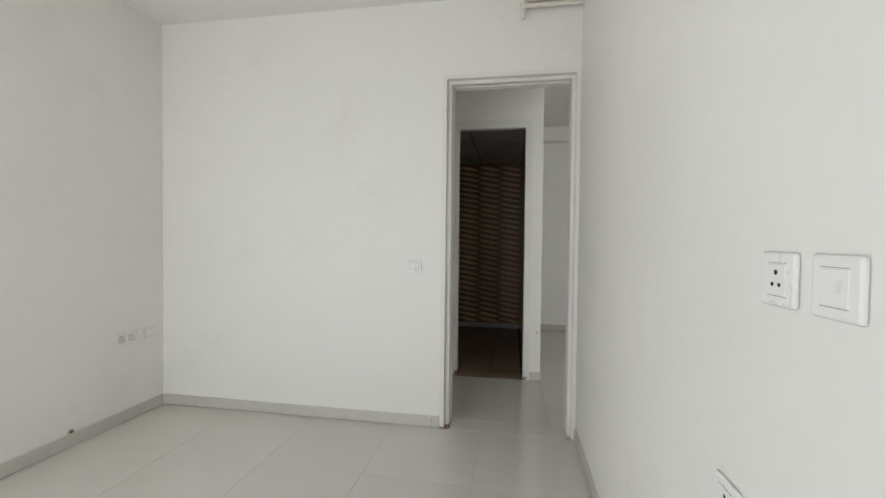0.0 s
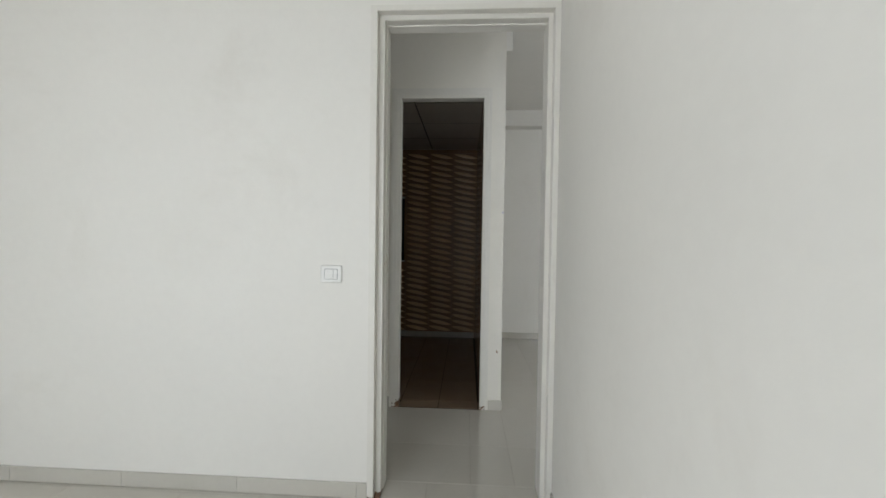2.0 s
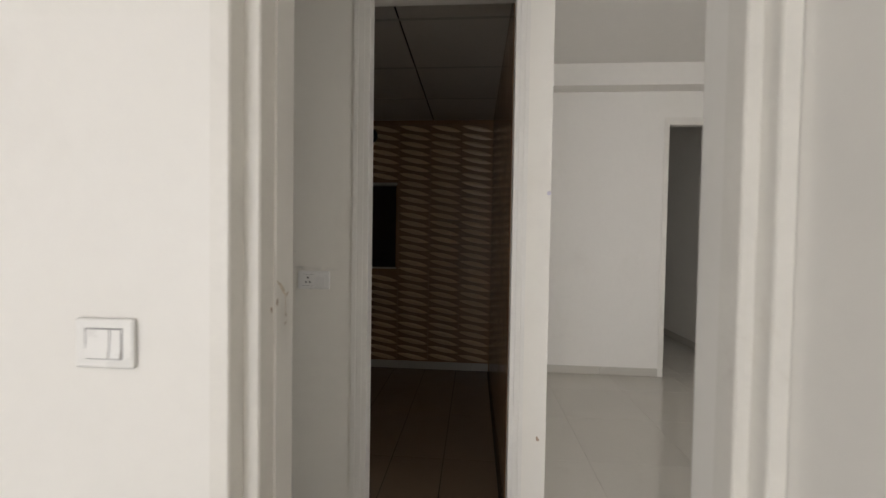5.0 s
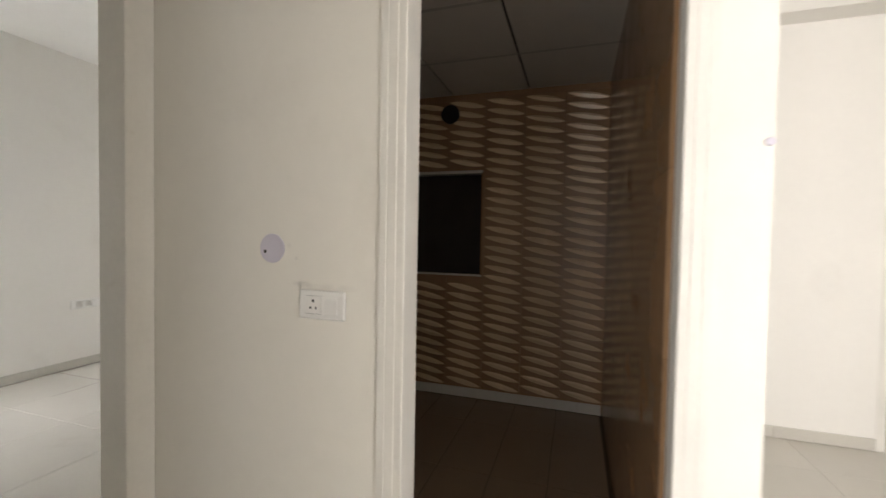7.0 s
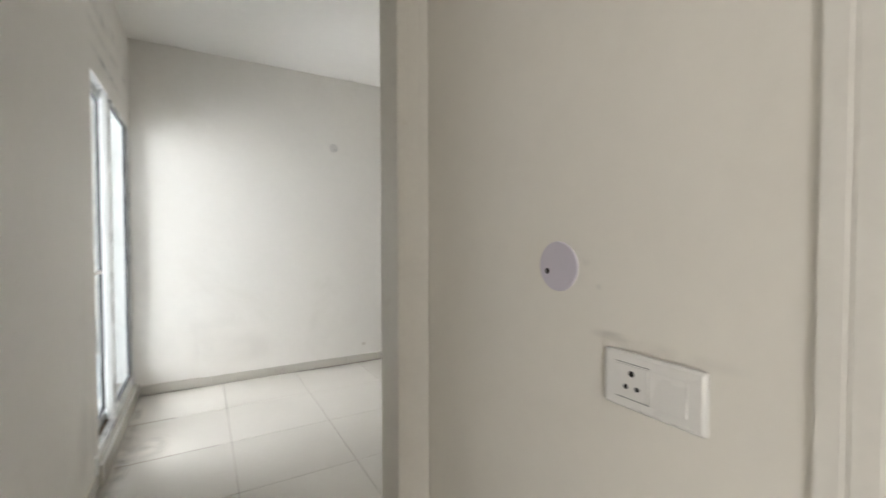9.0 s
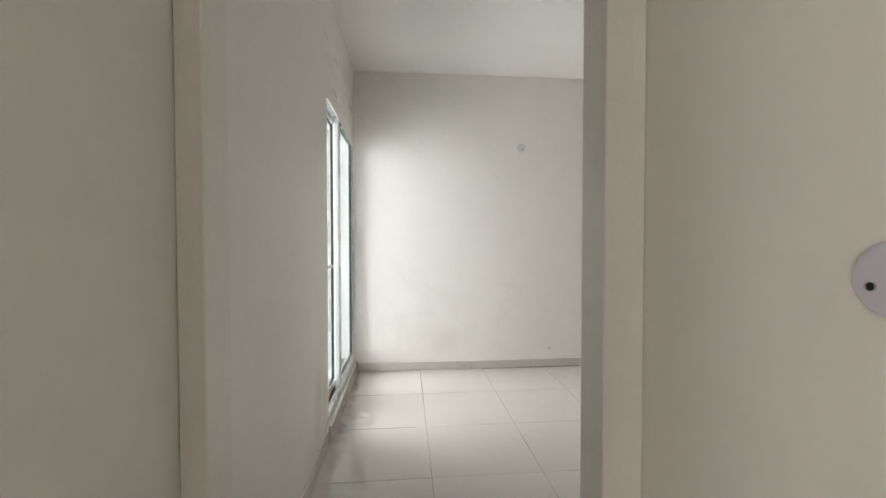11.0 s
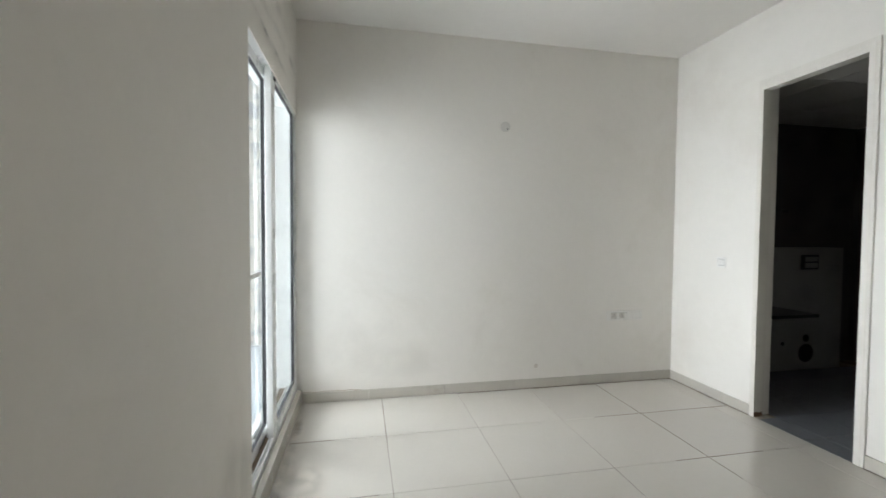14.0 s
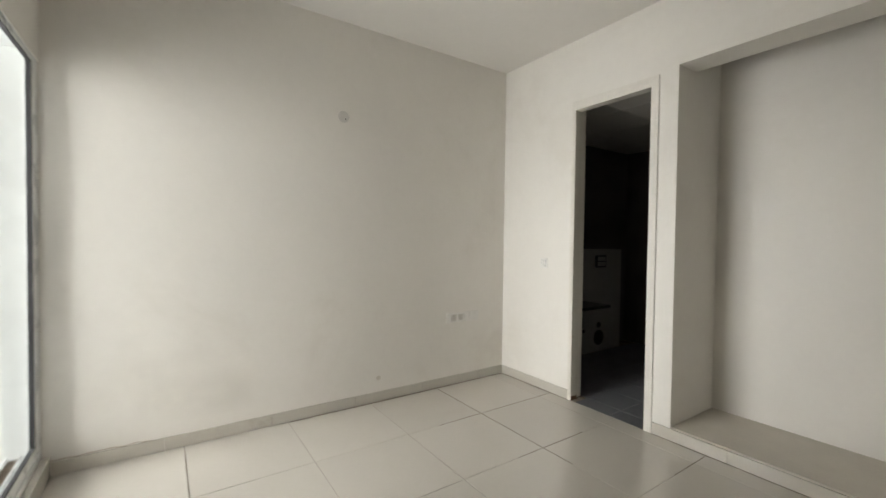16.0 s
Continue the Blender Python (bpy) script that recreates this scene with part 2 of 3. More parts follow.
NX, NZ0, NZ1, ND = -2.456, 0.084, 2.412, 3.92
NX1 = -1.15
structure("wall_bedroom_niche", [(BX, D2L + .01, BY, BY + .15, 0, H), (D2L + .01, D2R - .01, BY, BY + .15, DT + .005, H), (D2R - .01, NX, BY, ND, 0, H), (NX, NX1, ND, ND + .12, 0, H),
          (NX1, NX1 + .14, HY + .15, ND + .12, 0, H)], PAINT, "white painted wall with a wardrobe niche", "wall")
structure("lintel_niche", [(NX, NX1, BY, BY + .215, NZ1, H)], PAINT, "white painted lintel over the wardrobe niche", "lintel")
structure("niche_base", [(NX, NX1, BY + .012, ND, 0, NZ0)], material("niche_screed", (0.62, 0.58, 0.51), 0.6, vary=0.08, scale=4, fine=60, bump=0.2), "raised plastered base of the wardrobe niche", "ledge")
# hall
structure("wall_hall_far", [(CX, 2.165, HY, HY + .15, 0, H), (2.165, 3.04, HY, HY + .15, 2.425, H), (3.04, 6.0, HY, HY + .15, 0, H)], PAINT, "white painted hall wall with a door opening", "wall")
structure("beam_hall", [(CX, 6.0, 3.185, HY, 2.675, H)], PAINT, "white painted ceiling beam along the hall wall", "beam")
structure("beam_hall_side", [(CX, CX + .045, D1 + .002, 3.184, 2.65, H)], PAINT, "white painted shallow beam over the bathroom wall", "beam")
# the opening is assumed, cut to suit the hall's fill lamp
structure("wall_hall_east", [(6.0, 6.15, -3.0, -2.79, 0, H), (6.0, 6.15, -2.05, HY + .15, 0, H), (6.0, 6.15, -2.79, -2.05, 0, .18), (6.0, 6.15, -2.79, -2.05, 2.32, H)], PAINT, "white painted hall wall with an unseen opening added for the fill lamp", "wall")
structure("wall_hall_end", [(XR + .15, 2.16, -3.0, -2.85, 0, H), (2.70, 6.0, -3.0, -2.85, 0, H), (2.16, 2.70, -3.0, -2.85, 0, .91), (2.16, 2.70, -3.0, -2.85, 1.87, H)], PAINT, "white painted hall wall with a narrow window opening", "wall")
structure("wall_back_room", [(1.8, 1.95, HY + .15, 6.0, 0, H), (3.06, 3.2, HY + .15, 6.0, 0, H), (1.8, 3.2, 6.0, 6.15, 0, H)], PAINT, "white painted walls of the room behind the hall", "wall")
# second bathroom
structure("wall_second_bathroom", [(-4.2, -2.15, 5.6, 5.75, 0, H), (-2.3, -2.15, ND + .12, 5.6, 0, H), (D2R - .01, NX - .001, ND, ND + .12, 0, H)], DARK_TILE, "dark tiled second bathroom walls", "wall")

structure("ceiling", [(XL - .15, XR + .15, YB - .15, TA, H, H + .12), (XR + .15, 6.15, -3.0, TA, H, H + .12), (BX - .15, XL - .15, -.1, TA, H, H + .12), (BX - .15, 6.15, TA, 6.15, H, H + .12)],
          CEILING_PAINT, "white painted flat ceiling", "ceiling")

# ---- floors ----
PALE_GROUT = material("pale_grout", (0.46, 0.42, 0.36), 0.7, vary=0.25, scale=4, fine=60)
floor = structure("floor", [(-0.95, 6.15, -.1, D1, -.12, -.002), (-0.95, 6.15, 3.34, 6.15, -.12, -.002), (.60, 6.15, D1, 3.34, -.12, -.002), (XL - .15, 6.15, YB - .15, -.1, -.12, -.002)], PALE_GROUT, "polished cream floor tiles with pale joints", "floor")
floor_bedroom = structure("floor_bedroom", [(BX - .15, -0.95, -.1, 6.15, -.12, -.002)], GROUT, "polished cream floor tiles with dirty joints", "floor")
floor_bathroom = structure("floor_bathroom", [(-0.95, .60, D1, 3.34, -.12, -.002)], material("dark_grout", (0.045, 0.032, 0.022), 0.9, vary=0.3, fine=80), "brown bathroom floor tiles with dark joints", "floor")
TILE_MESHES = {}


def tile_mesh(w, d, mat, thick=0.008, edge=0.0012):
    """A tile with chamfered top edges, centred on its top face."""
    key = (round(w, 3), round(d, 3), mat.name)
    if key not in TILE_MESHES:
        x, y, e = w / 2, d / 2, edge
        v = [(sx * x, sy * y, -thick) for sx, sy in ((-1, -1), (1, -1), (1, 1), (-1, 1))]
        v += [(sx * x, sy * y, -e) for sx, sy in ((-1, -1), (1, -1), (1, 1), (-1, 1))]
        v += [(sx * (x - e), sy * (y - e), 0) for sx, sy in ((-1, -1), (1, -1), (1, 1), (-1, 1))]
        f = [(8, 9, 10, 11)] + [(a + i, a + (i + 1) % 4, a + 4 + (i + 1) % 4, a + 4 + i) for a in (0, 4) for i in range(4)]
        me = bpy.data.meshes.new("tile")
        me.from_pydata(v, [], f)
        me.materials.append(mat)
        TILE_MESHES[key] = me
    return TILE_MESHES[key]


def cuts(a, b, origin, pitch):
    """The stretches into which joints at origin + k * pitch cut a..b."""
    k = math.ceil((a - origin) / pitch + 1e-6)
    stops = [a]
    while origin + k * pitch < b - 1e-6:
        stops.append(origin + k * pitch)
        k += 1
    return [(p, q) for p, q in zip(stops, stops[1:] + [b]) if q - p > 0.012]


def lay(parent, x0, x1, y0, y1, ox, oy, px, py, mat, gap=0.0022, lift=0.0, name="tile"):
    """Lays tiles over a rectangle of floor."""
    for a, b in cuts(x0, x1, ox, px):
        for c, d in cuts(y0, y1, oy, py):
            ob = new(name, tile_mesh(b - a - gap, d - c - gap, mat))
            ob.parent = parent
            ob.location = ((a + b) / 2, (c + d) / 2, lift + random.uniform(-.0003, .0003))

# ---- door frames ----
def door_frame(name, place, width, height, depth, left, right, head, label, rebate=True, stop=.065, ribs=.0018, proud=.004):
    """A rebated wooden frame without a leaf. Local x runs across the opening, y into the wall, z up; left and right are the widths
    of the jambs' faces. The rebate for the leaf is on the near side."""
    ob = thing(name, place, label, "door frame")
    ob["kind"] = "structure"

    def profile(w):
        if rebate:
            return [(0, -.008), (w * .5, -.008), (w * .54, -.004), (w * .54, .034), (w * .96, .034), (w, .038), (w, depth), (0, depth)]
        return [(.002, .001), (.002, -proud), (w * .30, -proud), (w * .31, -proud + ribs), (w * .36, -proud + ribs), (w * .37, -proud), (w * .66, -proud), (w * .68, -proud + ribs), (w * .96, -proud + ribs), (w, .002 - proud + ribs), (w, stop), (w - .022, stop), (w - .022, depth), (0.002, depth)]

    def jamb(face, mirror):
        s = -1 if mirror else 1
        o = width if mirror else 0.0
        prof = profile(face)
        bm = bmesh.new()
        low = [bm.verts.new((o + s * u, v, 0.001)) for u, v in prof]
        top = []
        for u, v in prof:
            top.append(bm.verts.new((o + s * u, v, height - head * (u / face))))
        n = len(prof)
        for i in range(n):
            bm.faces.new((low[i], low[(i + 1) % n], top[(i + 1) % n], top[i]))
        bm.faces.new(low)
        bm.faces.new(top)
        return bm

    part("jamb", jamb(left, False), FRAME_PAINT, ob)
    part("jamb", jamb(right, True), FRAME_PAINT, ob)
    prof = profile(head)
    bm = bmesh.new()
    a = [bm.verts.new((left * w / head, v, height - w)) for w, v in prof]
    b = [bm.verts.new((width - right * w / head, v, height - w)) for w, v in prof]
    n = len(prof)
    for i in range(n):
        bm.faces.new((a[i], a[(i + 1) % n], b[(i + 1) % n], b[i]))
    bm.faces.new(a)
    bm.faces.new(b)
    part("head", bm, FRAME_PAINT, ob)
    return ob


door_frame("door_frame_1", pose(-.014, 0, 0), XR + .012, DT, .085, .061, .05, .05, "cream painted wooden door frame with no leaf")
structure("reveal_first_room", [(-.014, .0515, .085, TA, 0, DT - .01), (XR - .052, XR, .085, TA, 0, DT - .01), (.0515, XR - .052, .085, TA, DT - .055, DT - .01)], PAINT,
          "stained white plaster reveal of the doorway", "reveal")
door_frame("door_frame_2", pose(BLX, D1, 0), BRX - BLX, DT + .01, .14, BI0 - BLX, BRX - BI1, .075, "cream painted bathroom door frame with no leaf", rebate=False, ribs=.001, proud=.006)
# the bedroom doorway faces along the lobby
door_frame("door_frame_3", pose(-0.90, TA, 0, 0, 0, 90), D1 - TA, DT, .11, .052, .088, .07, "cream painted bedroom door frame with no leaf", rebate=False, stop=.108, ribs=.0002)
door_frame("door_frame_4", pose(D2L, BY, 0), D2R - D2L, DT + .015, .10, .034, .055, .07, "cream painted second bathroom door frame with no leaf", rebate=False, proud=.012)
door_frame("door_frame_5", pose(2.155, HY, 0), 3.05 - 2.155, 2.435, .12, .05, .07, .07, "cream painted hall door frame with no leaf", rebate=False)


# ---- skirting ----
def skirting(runs):
    base = tagged(new("baseboard"), "cream polished skirting tiles along the walls", "skirting", kind="structure")
    for x0, y0, x1, y1, nx, ny, joint in runs:
        length = math.hypot(x1 - x0, y1 - y0)
        dx, dy = (x1 - x0) / length, (y1 - y0) / length
        for a, b in cuts(0, length, joint, 0.6):
            a, b = a + .0008, b - .0008
            t = 0.010 + random.uniform(-.0008, .0008)
            xs = sorted((x0 + dx * a, x0 + dx * b, x0 + dx * a + nx * t, x0 + dx * b + nx * t))
            ys = sorted((y0 + dy * a, y0 + dy * b, y0 + dy * a + ny * t, y0 + dy * b + ny * t))
            part("skirting_tile", box(bmesh.new(), xs[0], xs[-1], ys[0], ys[-1], .003, SK + random.uniform(-.001, .001), bevel=.0015), SKIRTING, base)


skirting([
    (XL, 0, -.014, 0, 0, -1, .3), (XL, YB, XL, 0, 1, 0, .1), (XR, YB, XR, -.01, -1, 0, .1),
    (BRX, D1, CX, D1, 0, -1, .5), (CX, D1, CX, HY, 1, 0, .2), (-.90, D1, BLX, D1, 0, -1, .4), (-.89, TA, 0, TA, 0, 1, .4),
    (CX, HY, 2.155, HY, 0, -1, .3), (3.05, HY, 6.0, HY, 0, -1, .3), (3.06, 3.6, 3.06, 6.0, -1, 0, .2),
    (BX, .13, BX, BY, 1, 0, .5), (BX, BY, D2L, BY, 0, -1, .56), (D2R, BY, NX1, BY, 0, -1, .45), (WX0, .1, -1.02, .1, 0, 1, .3),
    (-1.0, 3.31, .565, 3.31, 0, -1, .2), (XR + .15, -2.85, XR + .15, 0, 1, 0, .2), (6.0, -2.85, 6.0, HY, -1, 0, .2),
])

# ---- sliding window of the bedroom ----
def bar_frame(x0, x1, z0, z1, y0, y1, w, wl=None, wr=None, bevel=.004):
    """Four mitre-less bars round a rectangle."""
    wl, wr = wl or w, wr or w
    return boxes([(x0, x0 + wl, y0, y1, z0, z1), (x1 - wr, x1, y0, y1, z0, z1), (x0 + wl, x1 - wr, y0 + .001, y1 - .001, z0, z0 + w), (x0 + wl, x1 - wr, y0 + .001, y1 - .001, z1 - w, z1)], bevel)


def sash(parent, name, x0, x1, z0, z1, y, stile_l, stile_r):
    """A glazed sash: stiles and rails, a black gasket inside them and the pane."""
    s = part(name, bar_frame(x0, x1, z0, z1, y - .018, y + .018, .055, stile_l, stile_r), UPVC, parent)
    gx0, gx1, gz0, gz1 = x0 + stile_l, x1 - stile_r, z0 + .055, z1 - .055
    part("gasket", bar_frame(gx0, gx1, gz0, gz1, y - .010, y + .014, .007, bevel=.001), GASKET, s)
    pane = part("pane", boxes([(gx0 + .004, gx1 - .004, y - .003, y + .003, gz0 + .004, gz1 - .004)]), GLASS, s)
    pane.visible_shadow = False
    return s


window = thing("window_1", pose(0, 0, 0), "white uPVC sliding window with two sashes", "window")
window["kind"] = "structure"
part("window_frame", bar_frame(WX1 + .002, WX0 + .02, WS - .005, WH - .004, -.05, .0925, .034, .022, .03, bevel=.003), UPVC, window)
for y in (.094 - .022, .022, -.03):
    part("track_rail", box(bmesh.new(), WX1 + .03, WX0 - .02, y - .0025, y + .0025, WS + .0305, WS + .046, .001), UPVC, window)
sash(window, "inner_sash", WX1 + .026, -3.235, .137, 2.208, .070, .045, .092)
outer = sash(window, "outer_sash", -3.385, WX0 - .012, .137, 2.208, .022, .075, .07)
lever = box(bmesh.new(), -2.80, -2.765, .041, .052, 1.03, 1.15, .005)
box(lever, -2.79, -2.775, .05, .084, 1.085, 1.1, .003)
box(lever, -2.965, -2.775, .074, .09, 1.082, 1.104, .006)
part("lever_handle", lever, STEEL, outer, "grey metal lever handle")
part("latch", box(bmesh.new(), -3.33, -3.285, .0885, .0945, 2.145, 2.166, .002), GASKET, window, "small black catch under the head")
part("drain_cap", box(bmesh.new(), WX0 + .055, WX0 + .105, .1, .108, .06, .17, .003), UPVC, window, "chipped white plastic end cap")
# plastered ledge under the window, capped with tile pieces
sill = tagged(new("window_sill"), "cream tile ledge under the sliding window", "window ledge", kind="structure")
for a, b in ((WX1 + .012, -3.46), (-3.458, -2.99), (-2.988, WX0 + .06)):
    part("sill_tile", box(bmesh.new(), a, b, .0985, .128, .001, .112 + random.uniform(-.002, .002), .003), SKIRTING, sill)
    part("sill_cap", box(bmesh.new(), a, b - .001, .0945, .0982, .085, .109, .001), PAINT, sill)

# ---- small hall window ----
ob = thing("window_2", pose(0, 0, 0), "white framed narrow hall window with a mullion", "window")
ob["kind"] = "structure"
part("window_frame", bar_frame(2.162, 2.698, .912, 1.868, -2.95, -2.87, .02), UPVC, ob)
part("mullion", box(bmesh.new(), 2.262, 2.378, -2.945, -2.875, .933, 1.847, .004), UPVC, ob)

# ---- outside the bedroom window ----
structure("balcony_slab", [(-7.5, -2.35, -2.4, -.1, -.2, -.04)], HAZE_CEMENT, "cement balcony slab with the pale blue haze in its colour", "balcony")
structure("neighbour_wall", [(-6.2, -6.0, -3.6, -.1, -9, 9)], FACADE, "peeling cream rendered wall of the next building", "facade")
structure("ground", [(-300, 300, -300, 300, -9.3, -9.0)], CONCRETE, "dusty ground far below", "ground")
structure("facade_first_room", [(XL - .18, XL - .152, -2.38, -.11, -9, 5)], FACADE, "weathered rendered outer wall", "facade")


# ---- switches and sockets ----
SHADE_PLASTIC = material("gap_shade_plastic", (.22, .21, .20), .5, vary=.04)
GREY_MODULE = material("greyed_plastic", (.63, .60, .55), .4, vary=.04)


def wall_plate(name, place, w, h, modules, label, category, group=""):
    """A screwless plate. Local x runs along the wall, z up, and -y out of it. modules: rows of (kind, width)."""
    ob = thing(name, place, label, category, group)
    part("surround", box(bmesh.new(), -w / 2, w / 2, -.0085, .0, -h / 2, h / 2, .0055), PLASTIC, ob)
    total = sum(m[1] for m in modules)
    x = -total / 2
    mh = h * .56
    # dark backing: the shade in the gaps round the modules, as colour
    if modules[0][0] == "switch" or len(modules) > 2:
        part("backing", box(bmesh.new(), -total / 2 - .0012, total / 2 + .0012, -.0090, -.0080, -mh / 2 - .0012, mh / 2 + .0012), SHADE_PLASTIC, ob)
    for kind, mw in modules:
        a, b = x + .0011, x + mw - .0011
        x += mw
        if kind == "switch":
            bm = bmesh.new()
            vs = [bm.verts.new(p) for p in ((a, -.0075, -mh / 2), (b, -.0075, -mh / 2), (b, -.0075, mh / 2), (a, -.0075, mh / 2),
                                            (a, -.0125, -mh / 2), (b, -.0125, -mh / 2), (b, -.0090, mh / 2), (a, -.0090, mh / 2), (a, -.0096, 0), (b, -.0096, 0))]
            for f in ((0, 1, 5, 4), (4, 5, 9, 8), (8, 9, 6, 7), (7, 6, 2, 3), (0, 4, 8, 7, 3), (1, 2, 6, 9, 5)):
                bm.faces.new([vs[i] for i in f])
            part("rocker", bm, PLASTIC, ob)
        else:
            mod = part("module", box(bmesh.new(), a, b, -.0098, -.007, -mh / 2, mh / 2, .0008), GREY_MODULE if len(modules) > 2 else PLASTIC, ob)
            if kind == "socket":
                c = (a + b) / 2
                for dx, dz, r in ((0, .011, .0042), (-.0085, -.008, .0034), (.0085, -.008, .0034)):
                    part("pin_hole", disc(bmesh.new(), (c + dx, -.0098, dz), 1, r, .0008, 14), HOLE, mod)
    # near-black strips drawn as the shade line above and below the modules
    for sz in (-1, 1):
        gap = modules[0][1] if modules[0][0] == "socket" else total
        part("shade_line", box(bmesh.new(), -total / 2, gap - total / 2, -.0089, -.0083, sz * (mh / 2 + .0022) - .0003, sz * (mh / 2 + .0022) + .0003), HOLE, ob)
    return ob


def round_plate(name, place, r, label, hole=(-.55, -.22), mat=LILAC):
    """A round blanking plate with a screw hole off its centre."""
    ob = thing(name, place, label, "cover plate")
    part("disc", disc(bmesh.new(), (0, -.002, 0), 1, r, .004, 40, .0012), mat, ob)
    part("screw_hole", disc(bmesh.new(), (hole[0] * r, -.0042, hole[1] * r), 1, r * .12, .0008, 14), HOLE, ob)
    return ob


# first room
wall_plate("light_switch", pose(-.1975, 0, 1.096), .105, .084, [("switch", .043), ("switch", .021)], "white two-gang light switch beside the door frame", "light switch")
wall_plate("power_socket", pose(XR, -2.012, 1.217, 0, 0, -90), .085, .085, [("socket", .046)], "white three-pin socket on the wall", "power socket")
wall_plate("blank_switch_plate", pose(XR, -2.129, 1.217, 0, 0, -90), .088, .085, [("blank", .048)], "white blank switch plate", "switch plate")
wall_plate("power_socket", pose(XR, -1.875, .778, 0, 0, -90), .088, .085, [("socket", .046)], "white low three-pin wall socket", "power socket")
wall_plate("power_socket", pose(XL, -.297, .574, 0, 0, 90), .225, .082, [("socket", .046), ("switch", .024), ("blank", .046), ("switch", .024)], "white wide plate with sockets and switches near the corner", "power socket")
wall_plate("blank_switch_plate", pose(XL, -.112, .574, 0, 0, 90), .095, .082, [("blank", .05)], "white blank plate beside the wide socket", "switch plate")
ob = thing("wall_plug", pose(XL, -.672, .09, 0, 0, 90), "grey-brown pipe stub plug low on the wall", "wall plug")
part("ring", disc(bmesh.new(), (0, -.003, 0), 1, .016, .008, 20, .002), material("dirty_plaster", (.42, .36, .28), .9, vary=.3, fine=90), ob)
part("hole", disc(bmesh.new(), (0, -.0075, 0), 1, .009, .001, 16), HOLE, ob)
# drain pipes under the ceiling
ob = thing("drain_pipe", pose(0, 0, 0), "cream plastic drain pipes under the ceiling by the door", "pipe")
bm = bmesh.new()
disc(bm, (.69, -.04, 2.768), 0, .015, .372, 20)
bmesh.ops.create_uvsphere(bm, u_segments=16, v_segments=10, radius=.019, matrix=Matrix.Translation((.506, -.04, 2.768)))
disc(bm, (.506, -.04, 2.728), 2, .013, .08, 20)
disc(bm, (.53, -.04, 2.768), 0, .019, .03, 20)
part("lower_pipe", bm, PIPE, ob)
part("upper_pipe", disc(bmesh.new(), (.70, -.04, 2.822), 0, .03, .372, 20, .004), PIPE, ob)
part("clip", box(bmesh.new(), .835, .85, -.045, 0, 2.78, 2.81, .003), PIPE, ob)
# lobby
round_plate("junction_cover", pose(-.445, D1, 1.238), .041, "lilac-white round junction box cover with a screw hole")
round_plate("junction_cover", pose(-.444, D1, 2.125), .045, "lilac-white round cover plate high on the wall", (.2, -.3))
wall_plate("power_socket", pose(-.279, D1, 1.089), .142, .079, [("socket", .05), ("switch", .05)], "white socket and switch plate set in patched plaster", "power socket")
ob = thing("wall_plug", pose(CX - .008, D1, 1.472), "small grey plastic plug near the wall's corner", "wall plug")
part("cap", disc(bmesh.new(), (0, -.002, 0), 1, .0085, .006, 20, .0015), LILAC, ob)
# hall
ob = thing("wall_lamp_holder", pose(3.04, 3.185, 2.742), "bare grey metal lamp holder on the beam", "lamp holder")
part("base", disc(bmesh.new(), (0, -.006, 0), 1, .034, .012, 24, .003), STEEL, ob)
bm = bmesh.new()
bmesh.ops.create_cone(bm, cap_ends=True, segments=18, radius1=.026, radius2=.014, depth=.055, matrix=Matrix.Translation((.012, -.036, .012)) @ Matrix.Rotation(radians(70), 4, "X"))
part("socket", bm, STEEL, ob)
part("arm", box(bmesh.new(), .02, .05, -.05, -.03, .018, .03, .003), STEEL, ob)
# bedroom
wall_plate("power_socket", pose(BX, 2.795, .592, 0, 0, 90), .245, .088, [("socket", .05), ("switch", .025), ("socket", .05), ("switch", .025)], "white wide plate with sockets and switches", "power socket")
wall_plate("blank_switch_plate", pose(BX, 2.976, .592, 0, 0, 90), .1, .088, [("blank", .055)], "white blank plate beside the wide socket", "switch plate")
wall_plate("light_switch", pose(-3.546, BY, 1.091), .085, .083, [("switch", .026), ("blank", .026)], "white light switch beside the second bathroom door", "light switch")
round_plate("junction_cover", pose(BX, 1.727, 2.177, 0, 0, 90), .042, "off-white round cover plate high on the wall", (.35, -.4), material("dull_white_plastic", (.66, .64, .60), .4, vary=.05, scale=20, fine=90))
ob = thing("wall_plug", pose(BX, 2.025, .185, 0, 0, 90), "faint plaster patch over a pipe stub", "wall plug")
part("patch", disc(bmesh.new(), (0, -.0012, 0), 1, .018, .003, 18, .001), material("patch_plaster", (.6, .56, .5), .9, vary=.2, fine=60), ob)

# ---- first bathroom ----
structure("ceiling_bathroom", [(a + .007, b - .007, c + .003, d - .003, 2.406, 2.42) for a, b in ((-1.0, -.596), (-.596, .0), (.0, .59)) for c, d in ((BY0, 1.49), (1.49, 2.095), (2.095, 2.70), (2.70, 3.33))],
          GRID_TILE, "grey false ceiling of square panels", "ceiling")
structure("ceiling_grid", [(-1.0, .59, y - .010, y + .010, 2.4035, 2.4055) for y in (1.49, 2.095, 2.70)], GRID_BAR, "metal grid of the false ceiling", "ceiling")
# black sheet: the darkness behind the panel gaps given as colour
structure("ceiling_void_sheet", [(-1.0, .59, BY0, 3.33, 2.424, 2.43)], HOLE, "black sheet standing in for the dark void above the false ceiling", "ceiling")
ob = thing("bathroom_window", pose(0, 0, 0), "bathroom window hole in a cream and brown surround, its darkness a black sheet", "window")
part("head", box(bmesh.new(), -.95, -.342, 3.300, 3.47, 1.784, 1.807, .002), SKIRTING, ob, "cream stone strip")
